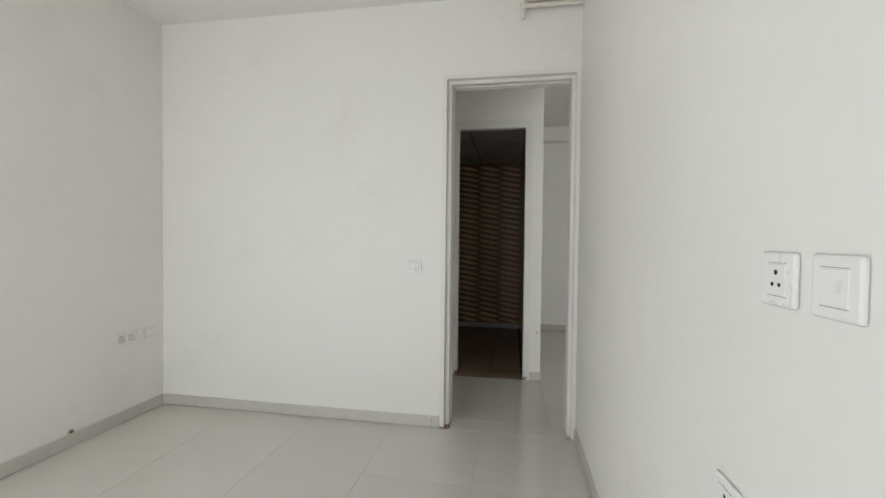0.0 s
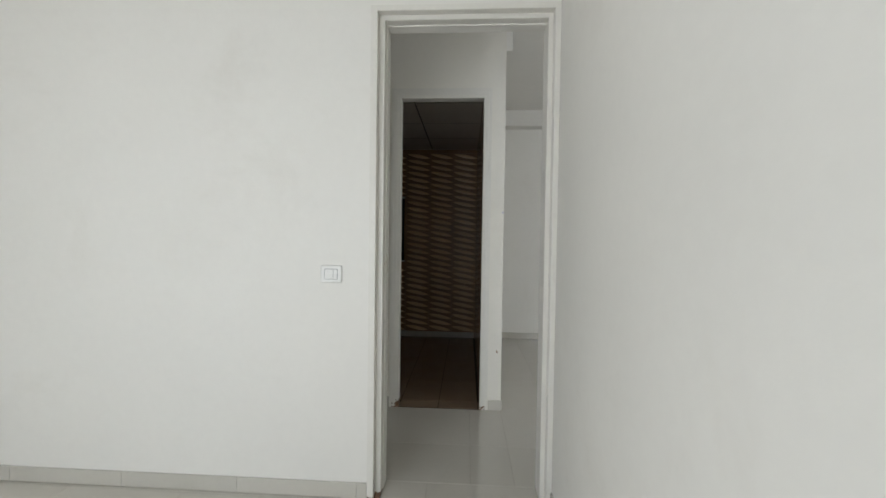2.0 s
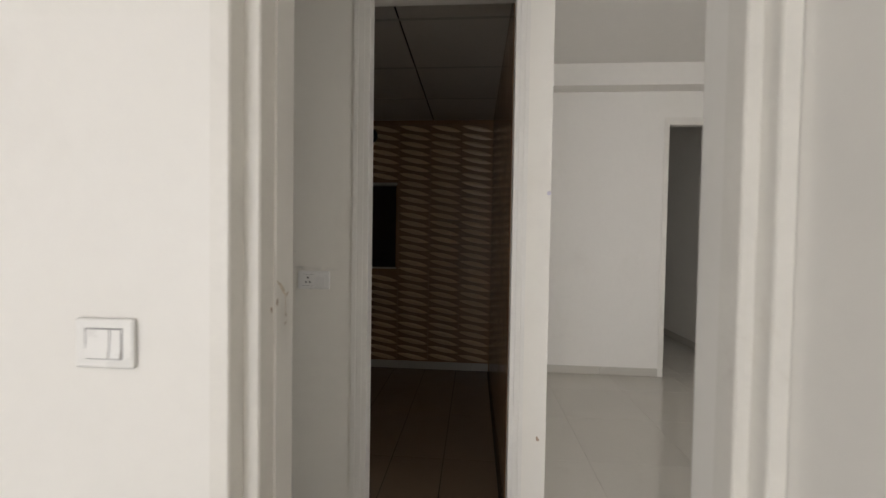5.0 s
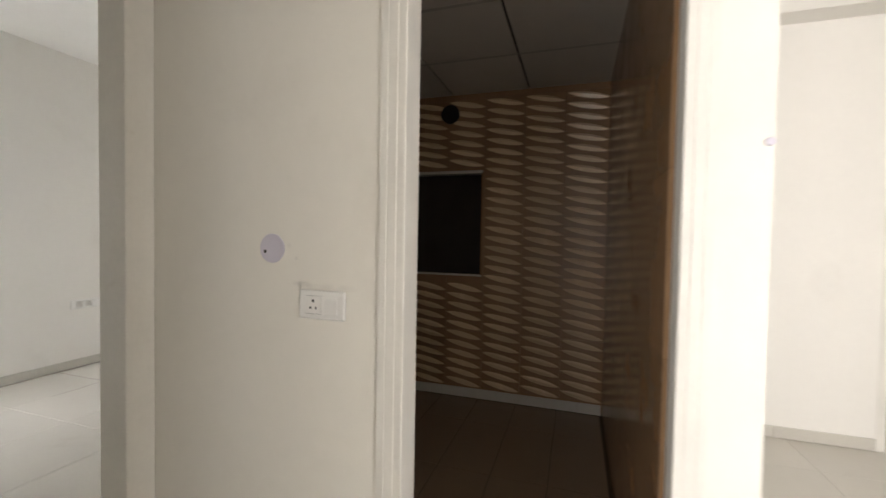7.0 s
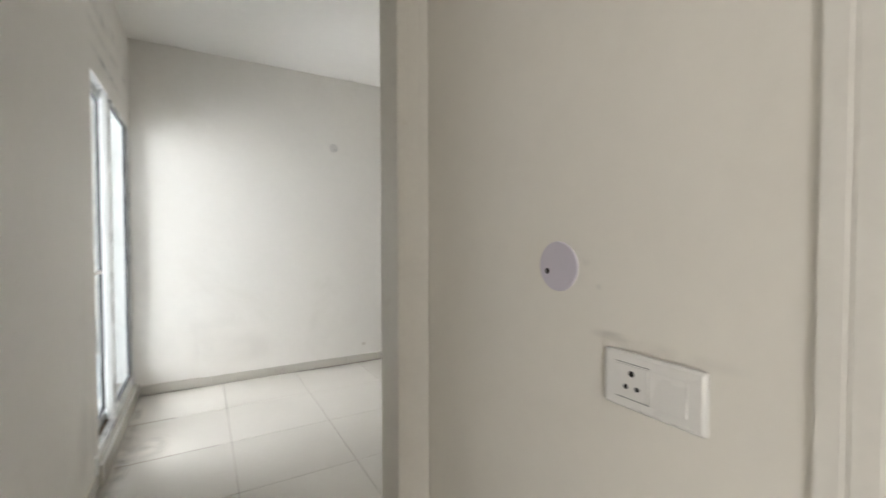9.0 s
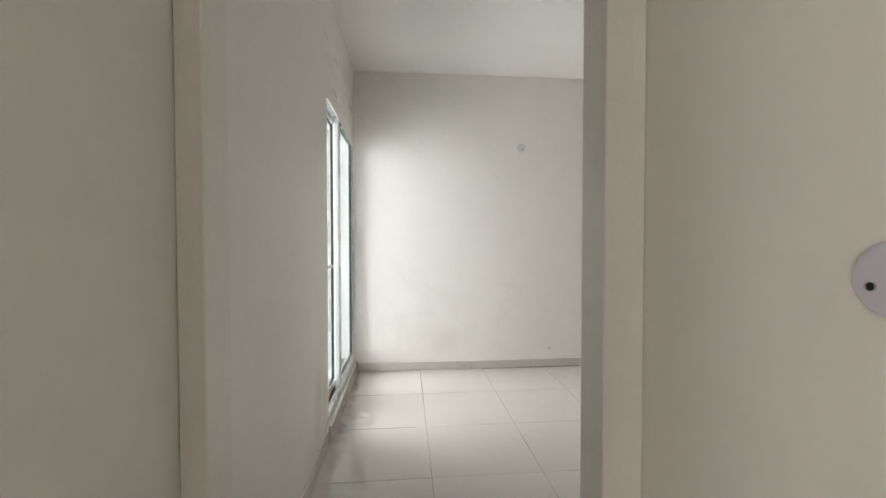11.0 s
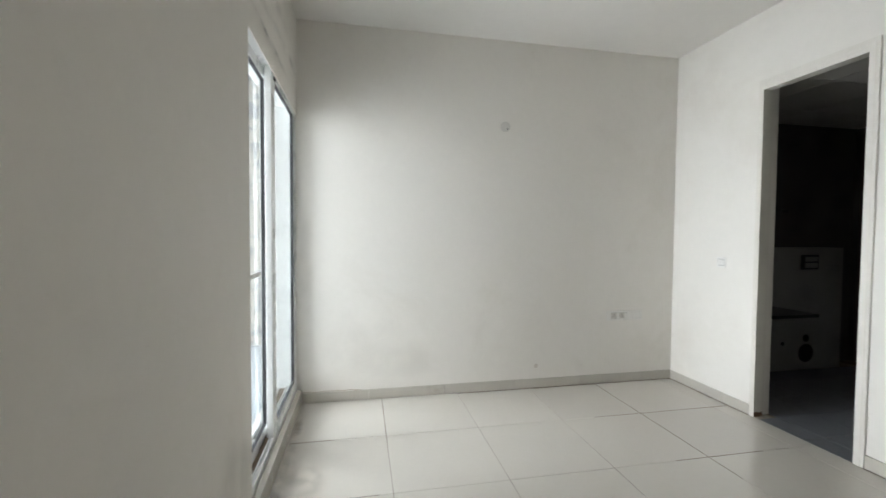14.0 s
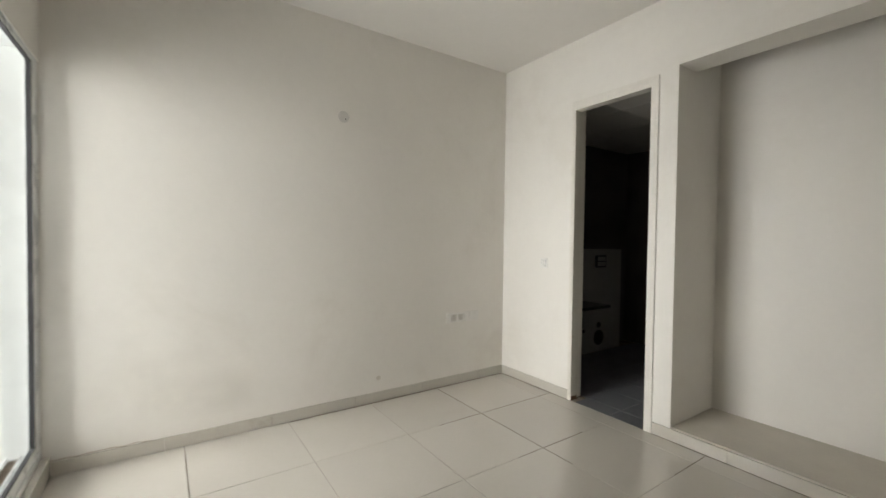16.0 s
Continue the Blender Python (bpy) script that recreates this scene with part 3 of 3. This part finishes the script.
part("sill", box(bmesh.new(), -.95, -.342, 3.304, 3.47, .973, .988, .002), SKIRTING, ob)
for a, b, mat in ((-.350, -.342, SIDE_TILE), (-.95, -.93, SKIRTING)):
    part("jamb", box(bmesh.new(), a, b, 3.308, 3.47, .9885, 1.7835, .002), mat, ob)
# black sheet in the hole: the darkness of the open void as colour
part("dark_void_sheet", boxes([(-.932, -.349, 3.40, 3.406, .988, 1.79)]), HOLE, ob, "black sheet standing in for the dark void")
# unseen box, added to keep daylight out behind the sheet
structure("window_backing_box", [(-1.1, .2, 4.2, 4.3, 0, H), (-1.2, -1.1, 3.49, 4.3, 0, H), (.2, .3, 3.49, 4.3, 0, H), (-1.1, .2, 3.49, 4.2, 0, .1)], CONCRETE, "unseen box added behind the bathroom window to close it off", "duct")
ob = thing("exhaust_pipe", pose(-.615, 3.31, 2.256), "dark exhaust pipe mouth in the tiled wall", "pipe")
bm = bmesh.new()
bmesh.ops.create_cone(bm, cap_ends=False, segments=32, radius1=.075, radius2=.075, depth=.03, matrix=Matrix.Rotation(radians(90), 4, "X"))
part("rim", bm, GASKET, ob)
part("mouth", disc(bmesh.new(), (0, -.009, 0), 1, .073, .004, 32), HOLE, ob)

# ---- second bathroom ----
structure("wall_second_bathroom_side", [(-4.35, -4.2, BY + .15, 5.75, 0, H)], DARK_TILE, "dark tiled second bathroom wall", "wall")
structure("ceiling_second_bathroom", [(a + .004, b - .004, c + .004, d - .004, 2.41, 2.424) for a, b in ((-4.2, -3.8), (-3.8, -3.2), (-3.2, -2.59)) for c, d in ((BY + .15, 3.87), (3.87, 4.47), (4.47, 5.07), (5.07, 5.6))],
          GRID_TILE, "grey false ceiling of the second bathroom", "ceiling")
structure("ceiling_grid_second", [(-4.2, -2.59, BY + .15, 5.6, 2.426, 2.43)], GRID_BAR, "metal grid of the second false ceiling", "ceiling")
CISTERN = material("pale_cistern_tile", (.36, .35, .33), .35, vary=.06, scale=3)
ob = thing("cistern_wall", pose(0, 0, 0), "pale tiled half-height cistern wall without a toilet", "cistern wall")
part("body", box(bmesh.new(), -4.2, -4.03, BY + .152, 5.245, 0, 1.19, .006), CISTERN, ob)
flush = part("flush_plate", box(bmesh.new(), -4.031, -4.02, 4.725, 4.93, .98, 1.122, .004), GASKET, ob, "dark flush plate frame")
part("button", boxes([(-4.021, -4.016, 4.765, 4.915, 1.058, 1.105), (-4.021, -4.016, 4.765, 4.915, .998, 1.045)], .002), CISTERN, flush)
for y, z, r in ((4.82, .165, .088), (4.815, .31, .034), (4.54, .266, .018)):
    part("pipe_hole", disc(bmesh.new(), (-4.028, y, z), 0, r, .006, 28), HOLE, ob)
ob = thing("vanity_counter", pose(0, 0, 0), "black granite counter fixed to the tiled wall", "counter")
part("slab", box(bmesh.new(), -4.029, -3.53, BY + .152, 4.29, .628, .655, .003), GRANITE, ob)
part("bracket", boxes([(-4.029, -3.7, 3.8, 3.83, .55, .628)], .002), STEEL, ob)
ob = thing("wall_hooks", pose(-4.2, 4.54, 1.55), "two dark tap stubs on the tiled wall", "tap stub")
for dy in (0, .16):
    part("stub", disc(bmesh.new(), (.02, dy, 0), 0, .015, .04, 14), GASKET, ob)


# ---- worn spots ----
ROTTEN = material("worn_frame_foot", (.20, .12, .075), .9, vary=.5, scale=30, fine=160, bump=.8, bump_scale=60)
CHIP = material("paint_chip", (.36, .25, .17), .9, vary=.3, scale=60, fine=200)


def blotch(seed, w, h, thick, n=26, rough=.28):
    """A thin flake with an uneven outline, in the local xz plane, -y outwards."""
    rnd = random.Random(seed)
    bm = bmesh.new()
    ph = [rnd.uniform(0, 6.28) for _ in range(4)]
    ring = []
    for i in range(n):
        a = 6.2832 * i / n
        r = 1 + rough * (math.sin(2 * a + ph[0]) * .5 + math.sin(3 * a + ph[1]) * .4 + math.sin(5 * a + ph[2]) * .3 + math.sin(9 * a + ph[3]) * .15)
        ring.append((math.cos(a) * w / 2 * r, math.sin(a) * h / 2 * r))
    rim = [bm.verts.new((x, 0, z)) for x, z in ring]
    top = [bm.verts.new((x * .94, -thick, z * .94)) for x, z in ring]
    for i in range(n):
        bm.faces.new((rim[i], rim[(i + 1) % n], top[(i + 1) % n], top[i]))
    bm.faces.new(top)
    return bm


reveal = bpy.data.objects["reveal_first_room"]
part("paint_chip", blotch(1, .0042, .015, .0006), CHIP, reveal, place=pose(.0515, .0885, 1.157, 0, 0, 90))
part("paint_chip", blotch(2, .003, .007, .0006), CHIP, reveal, place=pose(.0515, .1225, 1.127, 0, 0, 90))
part("paint_chip", blotch(3, .003, .009, .0006), CHIP, reveal, place=pose(.0515, .1215, 1.112, 0, 0, 90) @ pose(0, 0, 0, 0, 30, 0))
part("paint_chip", blotch(5, .0045, .010, .0006), CHIP, bpy.data.objects["door_frame_1"], place=Matrix.Translation((.014, 0, 0)) @ pose(.0473, .075, 1.145, 0, 0, 90))
SMEAR = material("brown_drip", (.61, .53, .43), .8, vary=.25, scale=40, fine=120)
part("drip", blotch(11, .0028, .046, .0004, rough=.2), SMEAR, reveal, place=pose(.0515, .1222, 1.142, 0, 0, 90))
part("drip", blotch(12, .040, .009, .0004, rough=.4), SMEAR, reveal, place=pose(.0515, .107, 1.181, 0, 0, 90) @ pose(0, 0, 0, 0, 38, 0))
part("drip", blotch(13, .014, .006, .0004, rough=.4), SMEAR, reveal, place=pose(.0515, .127, 1.166, 0, 0, 90) @ pose(0, 0, 0, 0, -35, 0))
lobby = bpy.data.objects["wall_lobby"]
part("scratch", blotch(9, .012, .02, .0005, rough=.6), CHIP, lobby, place=pose(.69, D1, .44))


def worn_foot(frame_name, x, y, z, w, d, h, seed):
    """Bare, rotten wood at the foot of a jamb."""
    rnd = random.Random(seed)
    bm = box(bmesh.new(), -w / 2, w / 2, -d / 2, d / 2, 0.0015, h)
    bmesh.ops.subdivide_edges(bm, edges=bm.edges[:], cuts=3, use_grid_fill=True)
    for v in bm.verts:
        k = rnd.uniform(-.004, .004)
        v.co += Vector((k * .4, k * .4, rnd.uniform(-.012, .006) if v.co.z > h * .8 else 0))
    f = bpy.data.objects[frame_name]
    part("worn_foot", bm, ROTTEN, f, "chipped brown wood at the foot of the frame", place=f.matrix_basis.inverted() @ pose(x, y, z))


worn_foot("door_frame_2", (BLX + BI0) / 2 + .012, D1 + .0295, 0, .052, .07, .055, 1)
worn_foot("door_frame_2", (BRX + BI1) / 2 - .012, D1 + .0295, 0, .042, .07, .03, 2)
worn_foot("door_frame_4", D2L + .017, BY + .028, 0, .037, .069, .04, 3)
worn_foot("door_frame_4", D2R - .0275, BY + .028, 0, .058, .069, .02, 4)
worn_foot("door_frame_1", .018, .03, 0, .058, .08, .012, 5)


def film_material(name, colour, strength, scale):
    """A film of one colour with an uneven, fading outline."""
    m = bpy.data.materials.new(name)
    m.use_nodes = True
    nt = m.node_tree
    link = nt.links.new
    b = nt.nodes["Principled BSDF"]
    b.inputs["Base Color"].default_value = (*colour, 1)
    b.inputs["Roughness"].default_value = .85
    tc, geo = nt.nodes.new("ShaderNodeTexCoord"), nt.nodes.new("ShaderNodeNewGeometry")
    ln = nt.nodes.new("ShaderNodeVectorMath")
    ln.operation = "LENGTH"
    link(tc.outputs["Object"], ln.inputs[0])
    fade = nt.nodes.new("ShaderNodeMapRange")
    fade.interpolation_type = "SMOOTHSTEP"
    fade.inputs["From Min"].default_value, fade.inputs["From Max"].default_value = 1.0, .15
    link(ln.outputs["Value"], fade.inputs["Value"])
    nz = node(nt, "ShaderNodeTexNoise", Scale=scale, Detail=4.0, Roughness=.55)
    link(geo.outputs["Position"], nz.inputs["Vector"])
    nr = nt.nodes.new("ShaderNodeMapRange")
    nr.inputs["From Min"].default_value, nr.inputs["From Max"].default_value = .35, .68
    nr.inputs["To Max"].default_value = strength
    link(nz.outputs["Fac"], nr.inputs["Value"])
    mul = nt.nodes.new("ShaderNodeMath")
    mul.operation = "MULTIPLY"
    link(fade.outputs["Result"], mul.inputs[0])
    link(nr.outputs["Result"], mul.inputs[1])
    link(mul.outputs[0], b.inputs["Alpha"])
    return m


BROWN_GRIME = film_material("brown_grime", (.40, .30, .19), .45, 9)
GREY_FILM = film_material("grey_film", (.50, .45, .38), .13, 3)
STREAK = film_material("plaster_streak", (.86, .84, .80), .35, 6)


def stain(name, parent, place, w, h, mat):
    """A thin film, in the local xz plane, -y outwards."""
    bm = bmesh.new()
    bm.faces.new([bm.verts.new(v) for v in ((-1, 0, -1), (1, 0, -1), (1, 0, 1), (-1, 0, 1))])
    return part(name, bm, mat, parent, place=place @ Matrix.Diagonal((w / 2, 1, h / 2, 1)))


far = bpy.data.objects["wall_bedroom_far"]
# grey smudges low on the far wall
stain("grey_patch", far, pose(BX + .0012, .55, .45, 0, 0, 90), 1.1, .7, GREY_FILM)
stain("grey_patch", far, pose(BX + .0012, .95, .30, 0, 0, 90), .8, .4, GREY_FILM)
# grey strip up the wall's edge beside the window
stain("grey_patch", far, pose(BX + .0012, .16, .9, 0, 0, 90), .16, 1.7, GREY_FILM)
head = bpy.data.objects["wall_bedroom_window"]
for i, (x, z, w, h) in enumerate(((-3.2, 2.3, 1.3, .07), (-3.6, 2.45, 1.1, .1), (-3.0, 2.55, 1.0, .12))):
    stain("plaster_streak", head, pose(x, .1012, z, 0, 0, 180), w, h, STREAK)
stain("grey_patch", head, pose(-2.95, .1012, 2.42, 0, 0, 180), .9, .1, GREY_FILM)
stain("grey_patch", head, pose(-3.5, .1012, 2.6, 0, 0, 180), 1.0, .12, GREY_FILM)
south = bpy.data.objects["wall_first_room_far"]
stain("grey_patch", south, pose(-2.4, .1012, .35, 0, 0, 180), .35, .5, GREY_FILM)
stain("grey_patch", bpy.data.objects["wall_bedroom_window"], pose(-2.6, .1012, .3, 0, 0, 180), .2, .5, GREY_FILM)
# dirt on the floor along the window ledge and in the corners
for x, y, w, h in ((-3.0, .17, 1.0, .16), (-2.6, .17, .7, .14), (-3.6, .16, .8, .08), (-3.02, .3, .5, .25)):
    stain("floor_dirt", floor_bedroom, pose(x, y, .0012, -90), w, h, BROWN_GRIME)
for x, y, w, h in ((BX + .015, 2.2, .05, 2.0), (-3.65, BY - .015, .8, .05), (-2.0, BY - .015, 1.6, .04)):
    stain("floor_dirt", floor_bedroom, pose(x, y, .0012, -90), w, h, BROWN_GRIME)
stain("floor_dirt", floor, pose(.03, -.012, .0012, -90), .12, .05, BROWN_GRIME)
stain("floor_dirt", floor, pose(XR - .04, -.012, .0012, -90), .12, .05, BROWN_GRIME)
stain("grey_patch", bpy.data.objects["reveal_first_room"], pose(.0524, .12, 1.12, 0, 0, 90), .06, .2, GREY_FILM)
WALL_MARK = film_material("wall_mark", (.45, .41, .34), .2, 14)
for x, z, w, h in ((-.255, 1.137, .2, .03), (-.345, 1.143, .09, .02), (-.39, 1.247, .022, .018), (-.365, 1.212, .016, .014)):
    stain("grey_patch", lobby, pose(x, D1 - .0012, z), w, h, WALL_MARK)

# dirty open joint between floor and skirting
JOINT = material("dirty_joint", (.10, .065, .04), .9, vary=.5, scale=12, fine=90)
rnd = random.Random(5)
for x0, y0, x1, y1 in ((BX + .012, 1.35, BX + .012, BY), (BX, BY - .012, D2L, BY - .012), (D2R, BY - .012, NX1, BY - .012)):
    n = 9
    for i in range(n):
        w = rnd.uniform(.001, .003)
        xa, xb, ya, yb = x0 + (x1 - x0) * i / n, x0 + (x1 - x0) * (i + 1) / n, y0 + (y1 - y0) * i / n, y0 + (y1 - y0) * (i + 1) / n
        if x0 == x1:
            xa, xb = xa - .002, xa + w
        else:
            ya, yb = ya - w, ya + .002
        part("open_joint", box(bmesh.new(), xa, xb, ya, yb, -.001, .0009), JOINT, floor_bedroom)
# joints blackened with dirt: near the corner, the doorway and the window
for x0, y0, x1, y1 in ((-4.04, 2.567, -2.62, 2.567), (-3.44, 2.2, -3.44, 3.31), (-2.838, 2.35, -2.838, 2.95), (-4.04, .728, -3.3, .728), (-3.44, .135, -3.44, .40), (-2.838, .135, -2.838, .66), (-2.236, 2.95, -2.236, 3.3)):
    n = 7
    for i in range(n):
        w = rnd.uniform(.0011, .0021)
        xa, xb, ya, yb = x0 + (x1 - x0) * i / n, x0 + (x1 - x0) * (i + 1) / n, y0 + (y1 - y0) * i / n, y0 + (y1 - y0) * (i + 1) / n
        ds, dt = (w, 0) if x0 == x1 else (0, w)
        part("open_joint", box(bmesh.new(), xa - ds, xb + ds, ya - dt, yb + dt, -.0015, .0006), JOINT, floor_bedroom)
# dirt in the window's tracks, and the cracked plaster over the skirting beside it
for y0, y1 in ((.030, .066), (-.024, .016)):
    part("track_dirt", box(bmesh.new(), WX1 + .05, WX0 - .03, y0, y1, WS + .0292, WS + .0306), JOINT, window, "brown dirt in the track")
for i in range(9):
    a = .135 + i * .05
    part("crack", blotch(30 + i, .054, .0035, .0006, rough=.5), CHIP, far, place=pose(BX, a, SK + .004 + rnd.uniform(-.002, .004), 0, 0, 90))

# ---- floor tiles, last ----
lay(floor, XL, XR, YB, 0.0, .27, -.02, .6, .6, FLOOR_TILE)
lay(floor, .052, XR - .052, 0.0, TA, .27, -.5, .6, 1.2, FLOOR_TILE)
lay(floor, -0.9, CX, TA, D1, .495, .56, .6, .6, FLOOR_TILE, gap=.0013)
lay(floor, CX, 6.0, TA, HY, .495, .56, .6, .6, FLOOR_TILE, gap=.0013)
lay(floor, XR + .15, 6.0, -2.85, TA, .495, .56, .6, .6, FLOOR_TILE)
lay(floor_bedroom, -1.01, -0.9, .2, 1.01, -2.838, .728, .602, .613, FLOOR_TILE)
lay(floor_bedroom, BX, -1.01, .1, BY, -2.838, .728, .602, .613, FLOOR_TILE, gap=.0024)
lay(floor, 2.2, 3.06, HY, 6.0, 2.4, 3.5, .6, .6, FLOOR_TILE)
lay(floor_bathroom, -.95, .565, BY0, 3.30, -.045, 2.305, .3, .6, BATH_FLOOR, gap=.004, name="bath_tile")
lay(floor_bathroom, BI0, BI1, D1, BY0, -.045, 2.305, .3, .6, BATH_FLOOR, gap=.004, name="bath_tile")
lay(floor_bedroom, -4.03, -2.3, BY + .15, 5.6, -2.9, 3.8, .3, .3, WET, gap=.003, name="bath_tile")
lay(floor_bedroom, D2L + .06, D2R - .06, BY, BY + .15, -2.9, 3.8, .3, .3, WET, gap=.003, name="bath_tile")

# ---- wavy wall tiles of the first bathroom ----
HOLE_X, HOLE_Z = (-.95, -.342), (.973, 1.807)
ROW = .076


def relief_mesh(mat, depth=.007):
    """One raised lens of the wave pattern: pointed ends, a ridge along the middle."""
    bm = bmesh.new()
    rows = []
    n = 10
    for i in range(n + 1):
        u = -1 + 2 * i / n
        half = .0225 * (1 - u * u) ** .75
        skew = -.027 * u
        rows.append([bm.verts.new((u * .147, 0, half + skew)), bm.verts.new((u * .147, -depth * (1 - u * u) ** .6 - .0004, half * .25 + skew)), bm.verts.new((u * .147, 0, -half + skew))])
    for a, b in zip(rows, rows[1:]):
        bm.faces.new((a[0], b[0], b[1], a[1]))
        bm.faces.new((a[1], b[1], b[2], a[2]))
    bmesh.ops.remove_doubles(bm, verts=bm.verts, dist=.0002)
    return mesh_of("tile_relief", bm, mat)


back = bpy.data.objects["wall_bathroom_back"]
side = bpy.data.objects["wall_bathroom_hall"]
Z_STOPS = [SK + .004 + k * ROW * 6 for k in range(7)]


def tile_wall(parent, columns, place, relief, hole=None):
    """Brown tiles with cream reliefs; local x along the wall, -y out of it."""
    for a, b in columns:
        for z0, z1 in zip(Z_STOPS, Z_STOPS[1:]):
            z1 = min(z1, 2.44)
            if z1 - z0 < .02:
                continue
            spans = [(a, b, z0, z1)]
            if hole:
                hx0, hx1, hz0, hz1 = hole
                if b > hx0 and a < hx1 and z1 > hz0 and z0 < hz1:
                    spans = []
                    if z0 < hz0:
                        spans.append((a, b, z0, hz0))
                    if z1 > hz1:
                        spans.append((a, b, hz1, z1))
                    m0, m1 = max(z0, hz0), min(z1, hz1)
                    if a < hx0:
                        spans.append((a, hx0, m0, m1))
                    if b > hx1:
                        spans.append((hx1, b, m0, m1))
            for s0, s1, t0, t1 in spans:
                part("wall_tile", box(bmesh.new(), s0 + .0008, s1 - .0008, 0, .028, t0 + .0008, t1 - .0008), WAVE_DARK if relief else SIDE_TILE, parent, place=place)
        k = 0
        while relief and b - a > .25:
            z = Z_STOPS[0] + ROW * (k + .5)
            k += 1
            if z > 2.38:
                break
            if hole and b > hole[0] + .02 and a + .02 < hole[1] and hole[2] - .03 < z < hole[3] + .03:
                continue
            ob = new("tile_relief", relief)
            ob.parent = parent
            ob.matrix_basis = place @ pose((a + b) / 2, 0, z) @ Matrix.Diagonal(((b - a) / .3, 1, 1, 1))


tile_wall(back, [(-1.0, -.926), (-.926, -.626), (-.626, -.326), (-.326, -.024), (-.024, .272), (.272, .5715)], pose(0, 3.31, 0), relief_mesh(WAVE_LIGHT), (*HOLE_X, *HOLE_Z))
tile_wall(side, [(-3.308 + .3 * i, -3.308 + .3 * (i + 1)) for i in range(6)] + [(-1.508, -BY0)], pose(.570, 0, 0, 0, 0, -90), None)
for i in range(7):
    a, b = -3.300 + .3 * i, min(-3.300 + .3 * (i + 1), -BY0)
    part("wall_tile", box(bmesh.new(), a + .0006, b - .0006, 0, .028, .002, SK + .0035), SIDE_TILE, side, place=pose(.570, 0, 0, 0, 0, -90))
